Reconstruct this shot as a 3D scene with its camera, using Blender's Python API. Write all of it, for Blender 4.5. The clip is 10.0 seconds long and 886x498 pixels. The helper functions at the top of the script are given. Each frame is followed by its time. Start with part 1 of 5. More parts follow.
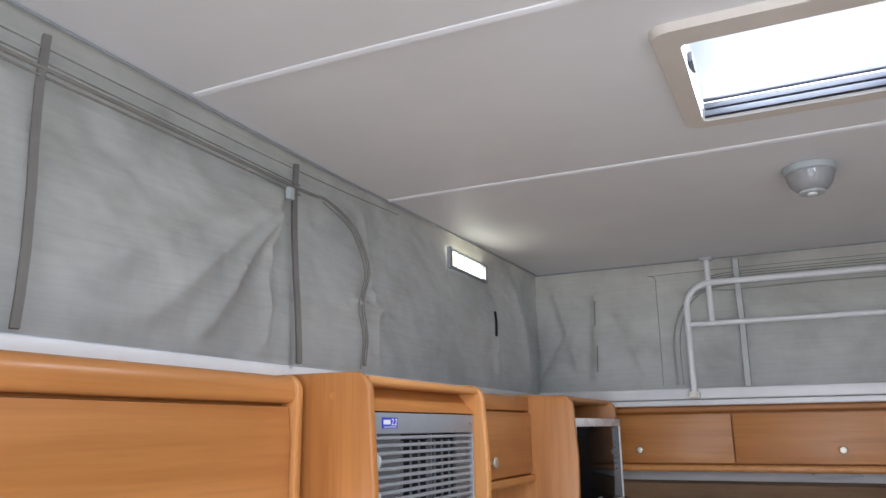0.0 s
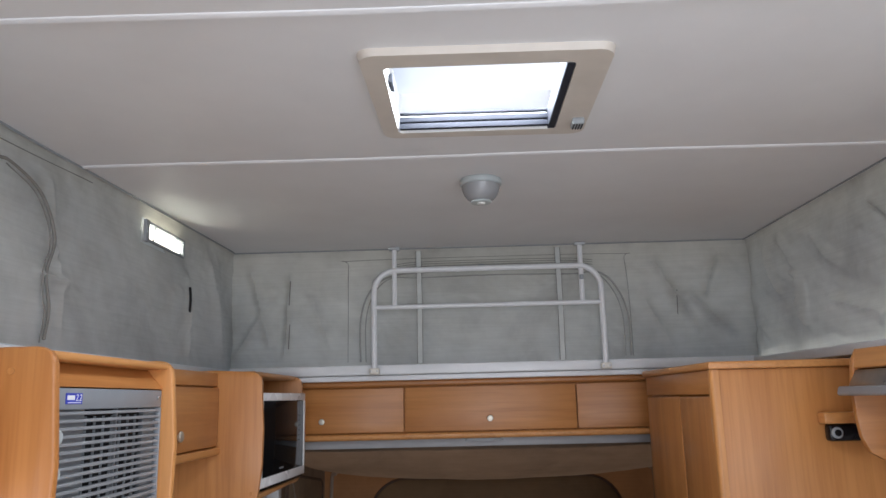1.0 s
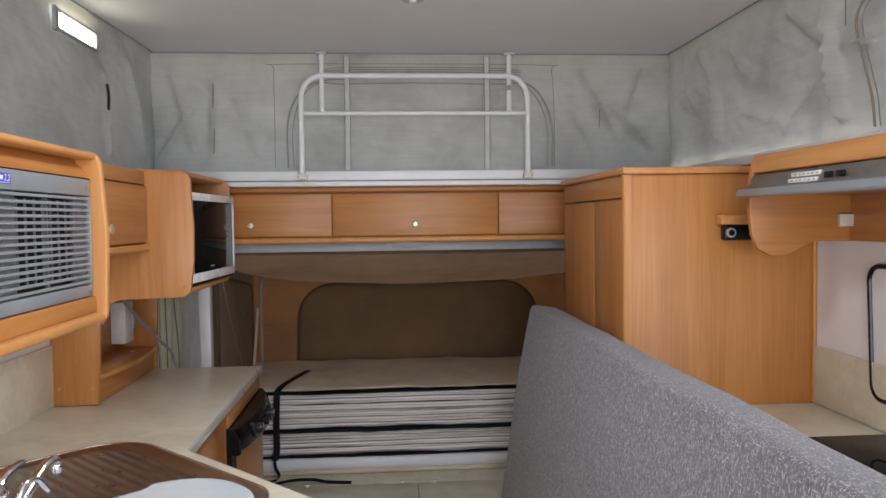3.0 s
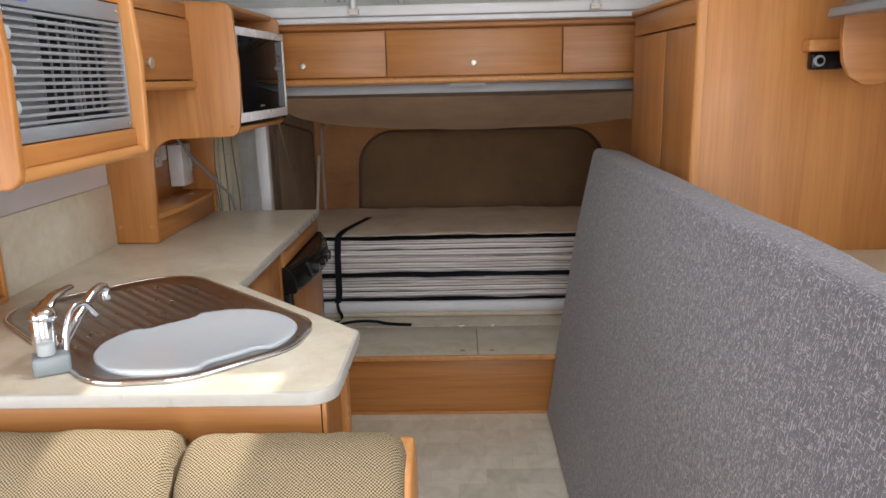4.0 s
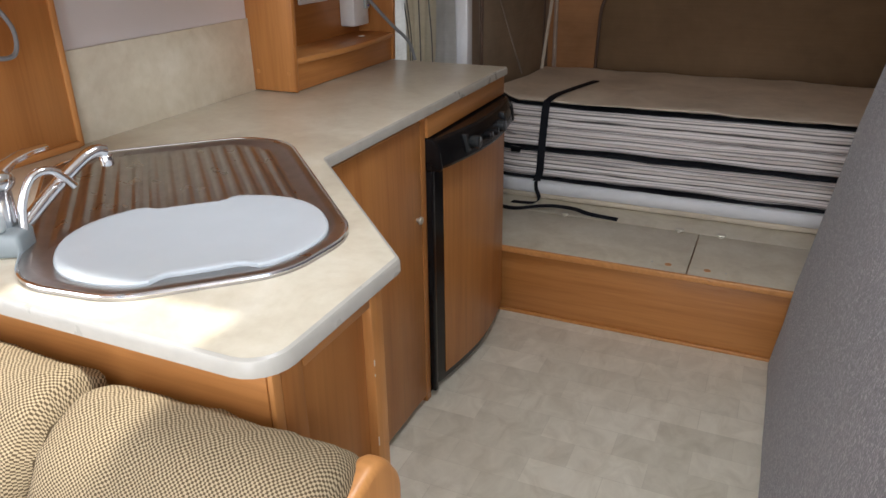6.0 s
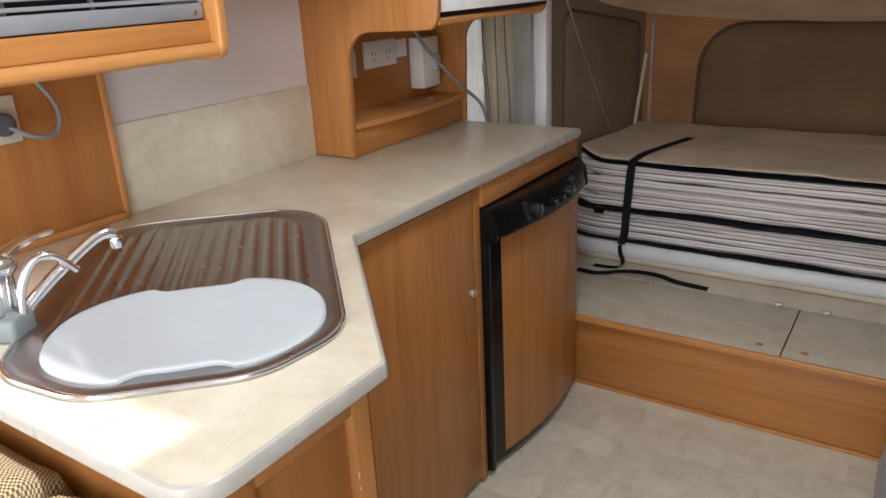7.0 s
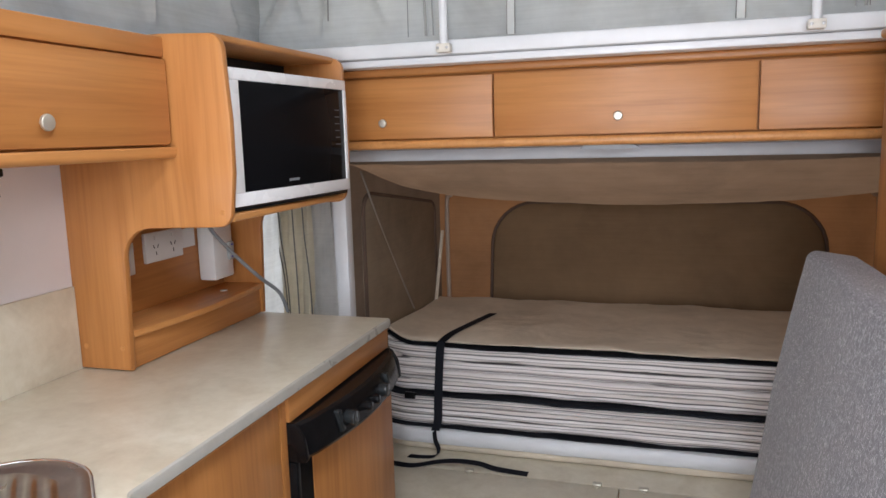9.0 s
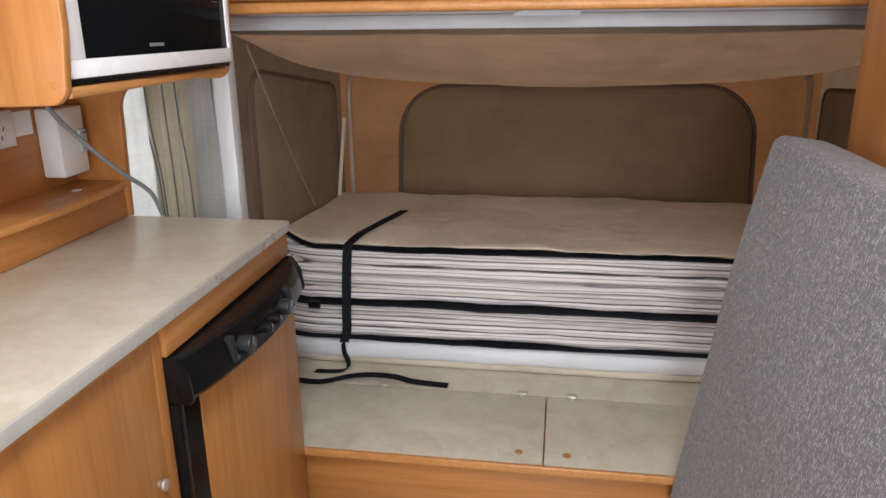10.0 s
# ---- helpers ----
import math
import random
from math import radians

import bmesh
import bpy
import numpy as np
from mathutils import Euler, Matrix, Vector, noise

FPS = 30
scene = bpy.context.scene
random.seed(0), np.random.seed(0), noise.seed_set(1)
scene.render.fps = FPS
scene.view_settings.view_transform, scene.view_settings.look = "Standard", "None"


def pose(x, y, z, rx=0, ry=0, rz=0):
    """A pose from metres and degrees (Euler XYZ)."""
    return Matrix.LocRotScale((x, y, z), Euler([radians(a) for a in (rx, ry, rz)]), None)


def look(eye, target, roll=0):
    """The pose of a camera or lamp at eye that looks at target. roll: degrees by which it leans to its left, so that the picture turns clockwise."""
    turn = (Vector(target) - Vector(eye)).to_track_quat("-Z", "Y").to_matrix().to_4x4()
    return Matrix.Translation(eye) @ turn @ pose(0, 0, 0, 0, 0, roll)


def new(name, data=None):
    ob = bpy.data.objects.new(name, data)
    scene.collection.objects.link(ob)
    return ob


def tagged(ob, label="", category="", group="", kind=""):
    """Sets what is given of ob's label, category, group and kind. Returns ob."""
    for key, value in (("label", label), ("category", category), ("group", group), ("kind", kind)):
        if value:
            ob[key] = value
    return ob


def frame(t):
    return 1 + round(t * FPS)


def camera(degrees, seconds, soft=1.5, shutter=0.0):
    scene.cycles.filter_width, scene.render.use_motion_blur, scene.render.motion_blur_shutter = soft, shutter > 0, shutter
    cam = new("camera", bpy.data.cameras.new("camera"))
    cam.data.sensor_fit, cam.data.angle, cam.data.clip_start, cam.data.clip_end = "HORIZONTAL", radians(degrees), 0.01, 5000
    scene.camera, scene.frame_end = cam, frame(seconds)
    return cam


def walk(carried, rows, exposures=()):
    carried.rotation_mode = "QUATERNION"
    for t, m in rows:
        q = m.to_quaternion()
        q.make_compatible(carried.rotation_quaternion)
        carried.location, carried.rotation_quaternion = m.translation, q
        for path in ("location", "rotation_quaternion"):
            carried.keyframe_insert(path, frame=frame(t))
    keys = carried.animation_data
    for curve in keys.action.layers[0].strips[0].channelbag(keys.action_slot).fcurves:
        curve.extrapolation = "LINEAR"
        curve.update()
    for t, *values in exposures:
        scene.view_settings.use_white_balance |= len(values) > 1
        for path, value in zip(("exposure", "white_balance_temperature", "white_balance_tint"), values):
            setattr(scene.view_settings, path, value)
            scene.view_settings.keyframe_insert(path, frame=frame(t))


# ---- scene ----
cam = camera(62.1, 10.0)
EXPOSURES = [(0, -0.48, 6050, 10), (0.5, -0.55, 6100, 10), (1, -0.6, 6100, 10), (1.5, -0.52, 6250, 10), (2, -0.5, 6350, 10), (3.5, -0.22, 6350, 10), (4, -0.24, 6550, 10), (4.5, -0.22, 6450, 10), (5, -0.18, 6250, 10), (6.5, -0.07, 6500, 10), (7.5, 0.1, 6600, 10), (8, 0.14, 6350, 10), (8.5, 0.25, 6150, 10), (9, 0.42, 6200, 10), (9.5, 0.56, 6350, 10), (10, 0.74, 6400, 10)]
PATH = [
    (0, (0.149, 0.146, 1.543), (-0.671, 1.907, 2.018), -0.7),
    (0.5, (0.2, 0.059, 1.55), (-0.203, 1.971, 1.975), -0.6),
    (1, (0.178, 0.021, 1.539), (0.132, 1.98, 1.937), -1.4),
    (1.5, (0.169, -0.018, 1.531), (0.301, 1.945, 1.89), -0.7),
    (2, (0.157, -0.027, 1.518), (0.33, 1.951, 1.764), -0.5),
    (2.2, (0.153, -0.025, 1.51), (0.324, 1.96, 1.688), -0.5),
    (3.3, (0.173, -0.022, 1.455), (0.302, 1.966, 1.278), -0.9),
    (3.5, (0.18, -0.014, 1.443), (0.283, 1.968, 1.194), -1.0),
    (4, (0.229, 0.055, 1.405), (0.173, 2.002, 0.948), -1.3),
    (4.5, (0.328, 0.154, 1.385), (0.08, 2.048, 0.792), -1.5),
    (5, (0.341, 0.299, 1.343), (-0.049, 2.128, 0.634), -2.2),
    (5.2, (0.328, 0.376, 1.334), (-0.117, 2.177, 0.588), -2.5),
    (6.3, (0.51, 0.738, 1.327), (-0.368, 2.33, 0.493), -1.0),
    (6.5, (0.53, 0.777, 1.328), (-0.415, 2.326, 0.489), -1.8),
    (7, (0.544, 0.846, 1.356), (-0.51, 2.397, 0.661), -3.0),
    (7.5, (0.558, 0.872, 1.397), (-0.628, 2.42, 0.954), -2.0),
    (8, (0.563, 0.887, 1.426), (-0.645, 2.457, 1.151), -2.3),
    (8.5, (0.546, 0.939, 1.421), (-0.415, 2.675, 1.166), -1.8),
    (9, (0.421, 1.007, 1.417), (-0.166, 2.894, 1.111), -1.6),
    (9.5, (0.317, 1.091, 1.388), (-0.04, 3.009, 0.949), -1.6),
    (10, (0.299, 1.294, 1.358), (-0.008, 3.179, 0.764), -0.7),
]
walk(cam, [(t, look(eye, target, roll)) for t, eye, target, roll in PATH], EXPOSURES)

# ---- world, sun, large lights ----
world = bpy.data.worlds.new("world")
scene.world = world
world.use_nodes = True
wn = world.node_tree.nodes
sky = wn.new("ShaderNodeTexSky")
sky.sky_type = "NISHITA"
sky.sun_disc = False
sky.sun_elevation = radians(64)
sky.sun_rotation = radians(57)
wn["Background"].inputs["Strength"].default_value = 0.15
world.node_tree.links.new(sky.outputs[0], wn["Background"].inputs["Color"])

SUN_WAY = Vector((-0.462, -0.335, -1.25))
sun = new("sun", bpy.data.lights.new("sun", "SUN"))
sun.data.energy, sun.data.angle, sun.data.color = 5.2, radians(1.2), (1.0, 0.96, 0.9)
sun.matrix_basis = look((3, 3, 8), Vector((3, 3, 8)) + SUN_WAY)


def area(name, eye, target, w, h, watts, color):
    lamp = new(name, bpy.data.lights.new(name, "AREA"))
    lamp.data.shape, lamp.data.size, lamp.data.size_y = "RECTANGLE", w, h
    lamp.data.energy, lamp.data.color = watts, color
    lamp.matrix_basis = look(eye, target)
    return lamp


area("hatch_daylight", (0.232, 1.455, 2.19), (0.232, 1.455, 0), 0.33, 0.32, 14.0, (0.92, 0.94, 1.0))
# added low fill from behind the camera, through an unseen gap
area("rear_low_fill", (0.45, -1.26, 0.80), (0.2, 1, 0.4), 1.1, 1.0, 34.0, (0.93, 0.93, 0.98))
# added high fill for the ceiling and left canvas, also unseen
area("rear_high_fill", (0.25, -1.27, 1.86), (-0.4, 0.9, 1.95), 1.5, 0.32, 14.0, (0.90, 0.93, 1.0))
# added fill that brightens the left canvas from an unseen opening opposite
area("canvas_right_fill", (1.37, -0.50, 1.93), (-0.8, 0.15, 1.93), 0.78, 0.26, 22.0, (0.92, 0.94, 1.0))
# added fill from the right, out of view
area("right_fill", (1.44, 0.35, 1.0), (0, 0.7, 0.95), 0.6, 1.2, 6.5, (0.90, 0.93, 1.0))
# added fill from the left that brightens the cushion face, source unseen
area("left_fill", (-0.88, 0.4, 1.03), (1, 0.9, 0.9), 1.1, 0.42, 7.0, (0.88, 0.91, 1.0))

area("side_window_daylight", (-0.905, 3.11, 0.97), (1, 3.11, 0.9), 0.3, 0.8, 0.9, (0.95, 0.95, 0.98))

# ---- materials ----


class Mat:
    def __init__(self, name):
        self.m = bpy.data.materials.new(name)
        self.m.use_nodes = True
        self.t = self.m.node_tree
        self.b = self.t.nodes["Principled BSDF"]
        self.co = None

    def node(self, kind, **values):
        n = self.t.nodes.new(kind)
        for k, v in values.items():
            n.inputs[k.replace("_", " ")].default_value = v
        return n

    def link(self, a, b):
        self.t.links.new(a, b)

    def coords(self, scale=(1, 1, 1), shuffle=True):
        tc = self.node("ShaderNodeTexCoord")
        mp = self.node("ShaderNodeMapping")
        mp.inputs["Scale"].default_value = scale
        src = tc.outputs["Object"]
        if shuffle:
            info = self.node("ShaderNodeObjectInfo")
            mul = self.node("ShaderNodeVectorMath")
            mul.operation = "SCALE"
            mul.inputs[0].default_value = (7.3, 11.1, 5.7)
            self.link(info.outputs["Random"], mul.inputs["Scale"])
            add = self.node("ShaderNodeVectorMath")
            self.link(src, add.inputs[0])
            self.link(mul.outputs[0], add.inputs[1])
            src = add.outputs[0]
        self.link(src, mp.inputs["Vector"])
        return mp.outputs[0]

    def noise(self, co, scale, detail=4.0, rough=0.5, distort=0.0):
        n = self.node("ShaderNodeTexNoise", Scale=scale, Detail=detail, Roughness=rough, Distortion=distort)
        self.link(co, n.inputs["Vector"])
        return n.outputs["Fac"]

    def ramp(self, fac, stops):
        r = self.node("ShaderNodeValToRGB")
        while len(r.color_ramp.elements) < len(stops):
            r.color_ramp.elements.new(0.5)
        for e, (p, c) in zip(r.color_ramp.elements, stops):
            e.position, e.color = p, (*c, 1) if len(c) == 3 else c
        self.link(fac, r.inputs["Fac"])
        return r.outputs["Color"]

    def mix(self, fac, a, b, mode="MIX"):
        x = self.node("ShaderNodeMix")
        x.data_type, x.blend_type = "RGBA", mode
        for s, v in ((x.inputs["Factor"], fac), (x.inputs["A"], a), (x.inputs["B"], b)):
            if hasattr(v, "links"):
                self.link(v, s)
            else:
                s.default_value = v if isinstance(v, float) else (*v, 1)
        return x.outputs["Result"]

    def math(self, op, a, b=0.0):
        x = self.node("ShaderNodeMath")
        x.operation = op
        for s, v in ((x.inputs[0], a), (x.inputs[1], b)):
            if hasattr(v, "links"):
                self.link(v, s)
            else:
                s.default_value = v
        return x.outputs[0]

    def bump(self, height, strength, distance=0.01):
        n = self.node("ShaderNodeBump", Strength=strength, Distance=distance)
        self.link(height, n.inputs["Height"])
        self.link(n.outputs[0], self.b.inputs["Normal"])

    def color(self, c):
        if hasattr(c, "links"):
            self.link(c, self.b.inputs["Base Color"])
        else:
            self.b.inputs["Base Color"].default_value = (*c, 1)

    def gloss(self, rough, metal=0.0, spec=0.5):
        if hasattr(rough, "links"):
            self.link(rough, self.b.inputs["Roughness"])
        else:
            self.b.inputs["Roughness"].default_value = rough
        self.b.inputs["Metallic"].default_value = metal
        self.b.inputs["Specular IOR Level"].default_value = spec


def wood(name, axis, light=(0.55, 0.245, 0.074), dark=(0.385, 0.148, 0.037)):
    m = Mat(name)
    s = [9.0, 9.0, 9.0]
    s["xyz".index(axis)] = 0.55
    co = m.coords(tuple(s))
    broad = m.noise(co, 1.3, 5, 0.6, 0.9)
    s2 = [60.0, 60.0, 60.0]
    s2["xyz".index(axis)] = 2.2
    fine = m.noise(m.coords(tuple(s2)), 1.6, 3, 0.6)
    base = m.ramp(broad, [(0.28, dark), (0.5, [(a + b) / 2 * 1.02 for a, b in zip(light, dark)]), (0.72, light)])
    pores = m.ramp(fine, [(0.33, (0.72, 0.68, 0.62)), (0.55, (1, 1, 1))])
    m.color(m.mix(0.4, base, pores, "MULTIPLY"))
    smear = m.noise(m.coords((3, 3, 3)), 2.5, 3)
    m.gloss(m.math("ADD", m.math("MULTIPLY", smear, 0.2), 0.26), 0, 0.45)
    m.bump(fine, 0.05, 0.002)
    return m.m


def plain(name, c, rough=0.5, metal=0.0, vary=0.08, scale=14.0, bump=0.0, spec=0.5, bumpscale=90.0):
    m = Mat(name)
    co = m.coords()
    n = m.noise(co, scale, 5, 0.6)
    lo = [max(0, v * (1 - vary)) for v in c]
    hi = [min(1, v * (1 + vary)) for v in c]
    m.color(m.ramp(n, [(0.3, lo), (0.7, hi)]))
    m.gloss(m.math("ADD", m.math("MULTIPLY", m.noise(co, scale * 0.6, 3), 0.18), rough - 0.09), metal, spec)
    if bump:
        m.bump(m.noise(co, bumpscale, 3), bump, 0.003)
    return m.m


WOOD_X = wood("beech_laminate_x", "x")
WOOD_Y = wood("beech_laminate_y", "y")
WOOD_Z = wood("beech_laminate_z", "z")
EDGE = wood("beech_edging", "z", (0.63, 0.30, 0.10), (0.50, 0.215, 0.06))
EDGE_Y = wood("beech_edging_y", "y", (0.63, 0.30, 0.10), (0.50, 0.215, 0.06))


def laminate():
    m = Mat("mottled_cream_laminate")
    co = m.coords(shuffle=False)
    a = m.noise(co, 7, 6, 0.65, 0.6)
    b = m.noise(co, 42, 4, 0.6)
    c = m.ramp(a, [(0.3, (0.57, 0.51, 0.39)), (0.5, (0.66, 0.61, 0.48)), (0.7, (0.73, 0.69, 0.57))])
    m.color(m.mix(0.35, c, m.ramp(b, [(0.35, (0.82, 0.8, 0.74)), (0.62, (1, 1, 1))]), "MULTIPLY"))
    m.gloss(m.math("ADD", m.math("MULTIPLY", a, 0.15), 0.24), 0, 0.5)
    m.bump(b, 0.03, 0.002)
    return m.m


LAMINATE = laminate()


def vinyl():
    m = Mat("vinyl_tile_print")
    co = m.coords(shuffle=False)
    br = m.node("ShaderNodeTexBrick", Scale=1.0, Mortar_Size=0.0012, Bias=0.0, Brick_Width=0.2, Row_Height=0.1, Mortar_Smooth=0.6)
    br.inputs["Color1"].default_value = (0.73, 0.70, 0.585, 1)
    br.inputs["Color2"].default_value = (0.87, 0.84, 0.72, 1)
    br.inputs["Mortar"].default_value = (0.70, 0.67, 0.56, 1)
    m.link(co, br.inputs["Vector"])
    marble = m.noise(m.coords((1.3, 1, 1), False), 11, 6, 0.62, 0.9)
    c = m.mix(0.8, br.outputs["Color"], m.ramp(marble, [(0.3, (0.76, 0.74, 0.68)), (0.65, (1, 1, 0.98))]), "MULTIPLY")
    m.color(c)
    m.gloss(m.math("ADD", m.math("MULTIPLY", marble, 0.2), 0.3), 0, 0.4)
    m.bump(m.noise(co, 220, 3), 0.06, 0.002)
    return m.m


VINYL = vinyl()


def fabric_weave(name, pale, deep):
    m = Mat(name)
    tc = m.node("ShaderNodeTexCoord")
    mp = m.node("ShaderNodeMapping")
    mp.inputs["Rotation"].default_value = (0, 0, radians(4))
    m.link(tc.outputs["UV"], mp.inputs["Vector"])
    ck = m.node("ShaderNodeTexChecker", Scale=345.0)
    ck.inputs["Color1"].default_value = (*pale, 1)
    ck.inputs["Color2"].default_value = (*deep, 1)
    slub = m.node("ShaderNodeTexNoise", Scale=45.0, Detail=2.0)
    m.link(tc.outputs["UV"], slub.inputs["Vector"])
    shift = m.node("ShaderNodeVectorMath")
    shift.operation = "MULTIPLY_ADD"
    shift.inputs[1].default_value = (0.006, 0.006, 0.0)
    m.link(slub.outputs["Color"], shift.inputs[0])
    m.link(mp.outputs[0], shift.inputs[2])
    m.link(shift.outputs[0], ck.inputs["Vector"])
    big = m.noise(m.coords(), 9, 4)
    m.color(m.mix(0.5, ck.outputs["Color"], m.ramp(big, [(0.3, (0.8, 0.8, 0.8)), (0.7, (1.0, 1.0, 1.0))]), "MULTIPLY"))
    m.gloss(0.9, 0, 0.2)
    m.bump(ck.outputs["Fac"], 0.35, 0.002)
    return m.m


WEAVE = fabric_weave("woven_beige_fabric", (0.42, 0.335, 0.21), (0.095, 0.067, 0.036))
DARK_WEAVE = fabric_weave("dark_woven_fabric", (0.17, 0.14, 0.095), (0.055, 0.042, 0.028))


def flecked():
    m = Mat("grey_flecked_upholstery")
    co = m.coords((1, 1, 1))
    up = m.ramp(m.noise(m.coords((255, 520, 74)), 1.0, 1.5, 0.5, 0.4), [(0.60, (0, 0, 0)), (0.66, (1, 1, 1))])
    along = m.ramp(m.noise(m.coords((255, 78, 500)), 1.0, 1.5, 0.5, 0.4), [(0.63, (0, 0, 0)), (0.69, (1, 1, 1))])
    slant = m.node("ShaderNodeMapping")
    slant.inputs["Rotation"].default_value = (radians(28), 0, 0)
    slant.inputs["Scale"].default_value = (255, 500, 78)
    m.link(co, slant.inputs["Vector"])
    diag = m.ramp(m.noise(slant.outputs[0], 1.0, 1.5, 0.5, 0.4), [(0.62, (0, 0, 0)), (0.68, (1, 1, 1))])
    threads = m.mix(1.0, m.mix(1.0, up, along, "LIGHTEN"), diag, "LIGHTEN")
    tone = m.ramp(m.noise(co, 60, 4, 0.7), [(0.3, (0.105, 0.10, 0.114)), (0.7, (0.168, 0.16, 0.176))])
    patch = m.ramp(m.noise(co, 3, 3), [(0.3, (0.82, 0.82, 0.82)), (0.7, (1, 1, 1))])
    c = m.mix(threads, tone, (0.43, 0.42, 0.44))
    m.color(m.mix(0.6, c, patch, "MULTIPLY"))
    m.gloss(0.85, 0, 0.25)
    m.b.inputs["Sheen Weight"].default_value = 0.25
    m.bump(m.math("ADD", threads, m.noise(co, 300, 2)), 0.25, 0.002)
    return m.m


FLECK = flecked()


def canvas(name, c, translucent, crinkle=0.55):
    m = Mat(name)
    co = m.coords(shuffle=False)
    a = m.noise(co, 3.2, 6, 0.62, 0.5)
    b = m.noise(co, 14, 5, 0.6)
    w = m.noise(m.coords((420, 420, 420), False), 1.0, 2)
    thread = m.noise(m.coords((4, 4, 120), False), 1.0, 3, 0.7)
    lo = [v * 0.80 for v in c]
    hi = [min(1, v * 1.12) for v in c]
    base = m.ramp(a, [(0.28, lo), (0.5, c), (0.74, hi)])
    base = m.mix(0.5, base, m.ramp(b, [(0.3, (0.86, 0.85, 0.82)), (0.6, (1, 1, 1))]), "MULTIPLY")
    base = m.mix(0.35, base, m.ramp(thread, [(0.35, (0.8, 0.8, 0.79)), (0.6, (1, 1, 1))]), "MULTIPLY")
    m.color(base)
    m.gloss(0.75, 0, 0.25)
    crease = m.noise(m.coords((1, 1, 0.8), False), 4.2, 3, 0.5, 0.3)
    m.bump(m.math("ADD", m.math("MULTIPLY", w, 0.02), crease), crinkle, 0.05)
    if translucent:
        tr = m.node("ShaderNodeBsdfTranslucent")
        m.link(base, tr.inputs["Color"])
        mx = m.node("ShaderNodeMixShader", Fac=translucent)
        out = m.t.nodes["Material Output"]
        m.link(m.b.outputs[0], mx.inputs[1])
        m.link(tr.outputs[0], mx.inputs[2])
        m.link(mx.outputs[0], out.inputs["Surface"])
    return m.m


CANVAS = canvas("grey_green_canvas", (0.69, 0.68, 0.635), 0.25, 0.34)
TENT = canvas("tan_tent_canvas", (0.36, 0.215, 0.115), 0, 0.25)
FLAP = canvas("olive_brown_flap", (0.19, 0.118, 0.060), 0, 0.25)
# paler than FLAP: daylight on the side flaps is put into the colour
FLAP_SIDE_LIT = canvas("taupe_side_lit_flap", (0.27, 0.205, 0.14), 0, 0.25)
TENT_TOP = canvas("taupe_tent_ceiling", (0.33, 0.245, 0.178), 0, 0.25)
TAN_COVER = canvas("tan_mattress_cover", (0.66, 0.58, 0.46), 0, 0.3)
CREAM_CLOTH = canvas("cream_curtain_cloth", (0.84, 0.77, 0.61), 0.0, 0.2)
WHITE_CLOTH = canvas("white_lining_cloth", (0.74, 0.73, 0.70), 0.3, 0.15)
EDGE_BAND = plain("pale_edge_band", (0.45, 0.435, 0.385), 0.3, 0, 0.06, 30.0)
PIPING = plain("dark_brown_binding", (0.10, 0.06, 0.04), 0.7)
TAPE = plain("pale_canvas_tape", (0.53, 0.55, 0.53), 0.7)
SEAM = plain("faint_seam_tape", (0.34, 0.335, 0.31), 0.7)
BLIND = plain("dark_blind_pleat", (0.012, 0.015, 0.024), 0.7)
CORD_TAUPE = plain("taupe_cord", (0.25, 0.21, 0.17), 0.7)
ZIP_BROWN = plain("brownish_zip_tape", (0.25, 0.205, 0.155), 0.7)
ZIP = plain("grey_zip_tape", (0.20, 0.19, 0.17), 0.7)
TAP_GREY = plain("blue_grey_plastic", (0.24, 0.28, 0.29), 0.35, 0, 0.05)
FRAME_TAUPE = plain("beige_hatch_plastic", (0.60, 0.55, 0.485), 0.4, 0, 0.05)
STRAP_GREY = plain("dark_grey_strap", (0.15, 0.142, 0.128), 0.8)
CEILING = plain("white_roof_lining", (0.74, 0.74, 0.745), 0.5, 0, 0.03, 4.0, 0.05)
CREAM_PLASTIC = plain("cream_plastic", (0.72, 0.68, 0.60), 0.4, 0, 0.04)
WHITE = plain("white_enamel", (0.80, 0.81, 0.82), 0.35, 0, 0.03)
WHITE_PLASTIC = plain("white_plastic", (0.78, 0.78, 0.76), 0.35, 0, 0.03)
WALLBOARD = plain("pinkish_white_wallboard", (0.74, 0.70, 0.69), 0.5, 0, 0.03, 5.0)
CHROME = plain("chrome", (0.80, 0.81, 0.83), 0.12, 1.0, 0.03)
STEEL = plain("brushed_stainless_steel", (0.42, 0.40, 0.385), 0.30, 1.0, 0.10, 30.0)
ALU = plain("satin_aluminium", (0.50, 0.52, 0.54), 0.5, 0.0, 0.05)
SILVER = plain("silver_grey_plastic", (0.29, 0.31, 0.33), 0.42, 0.25, 0.05)
BARS = plain("pale_grey_louvre", (0.25, 0.26, 0.27), 0.4, 0.0, 0.04)
BLACK = plain("black_plastic", (0.008, 0.008, 0.009), 0.2, 0, 0.2, spec=0.25)
SMOKE = plain("smoky_dial_plastic", (0.022, 0.026, 0.028), 0.22, 0, 0.1)
FIN = plain("dark_grey_fin", (0.085, 0.09, 0.10), 0.5)
AC_DARK = plain("dark_coil_fins", (0.018, 0.019, 0.022), 0.6, 0, 0.3, 40.0)
# near-black paint for the shade in slots, gaps and hollows
DARK = plain("void_shade", (0.012, 0.012, 0.013), 0.8, 0, 0.2)
GREY = plain("grey_plastic", (0.30, 0.32, 0.33), 0.5, 0, 0.06)
PALE_GREY = plain("pale_grey_plastic", (0.42, 0.46, 0.46), 0.4, 0, 0.05)
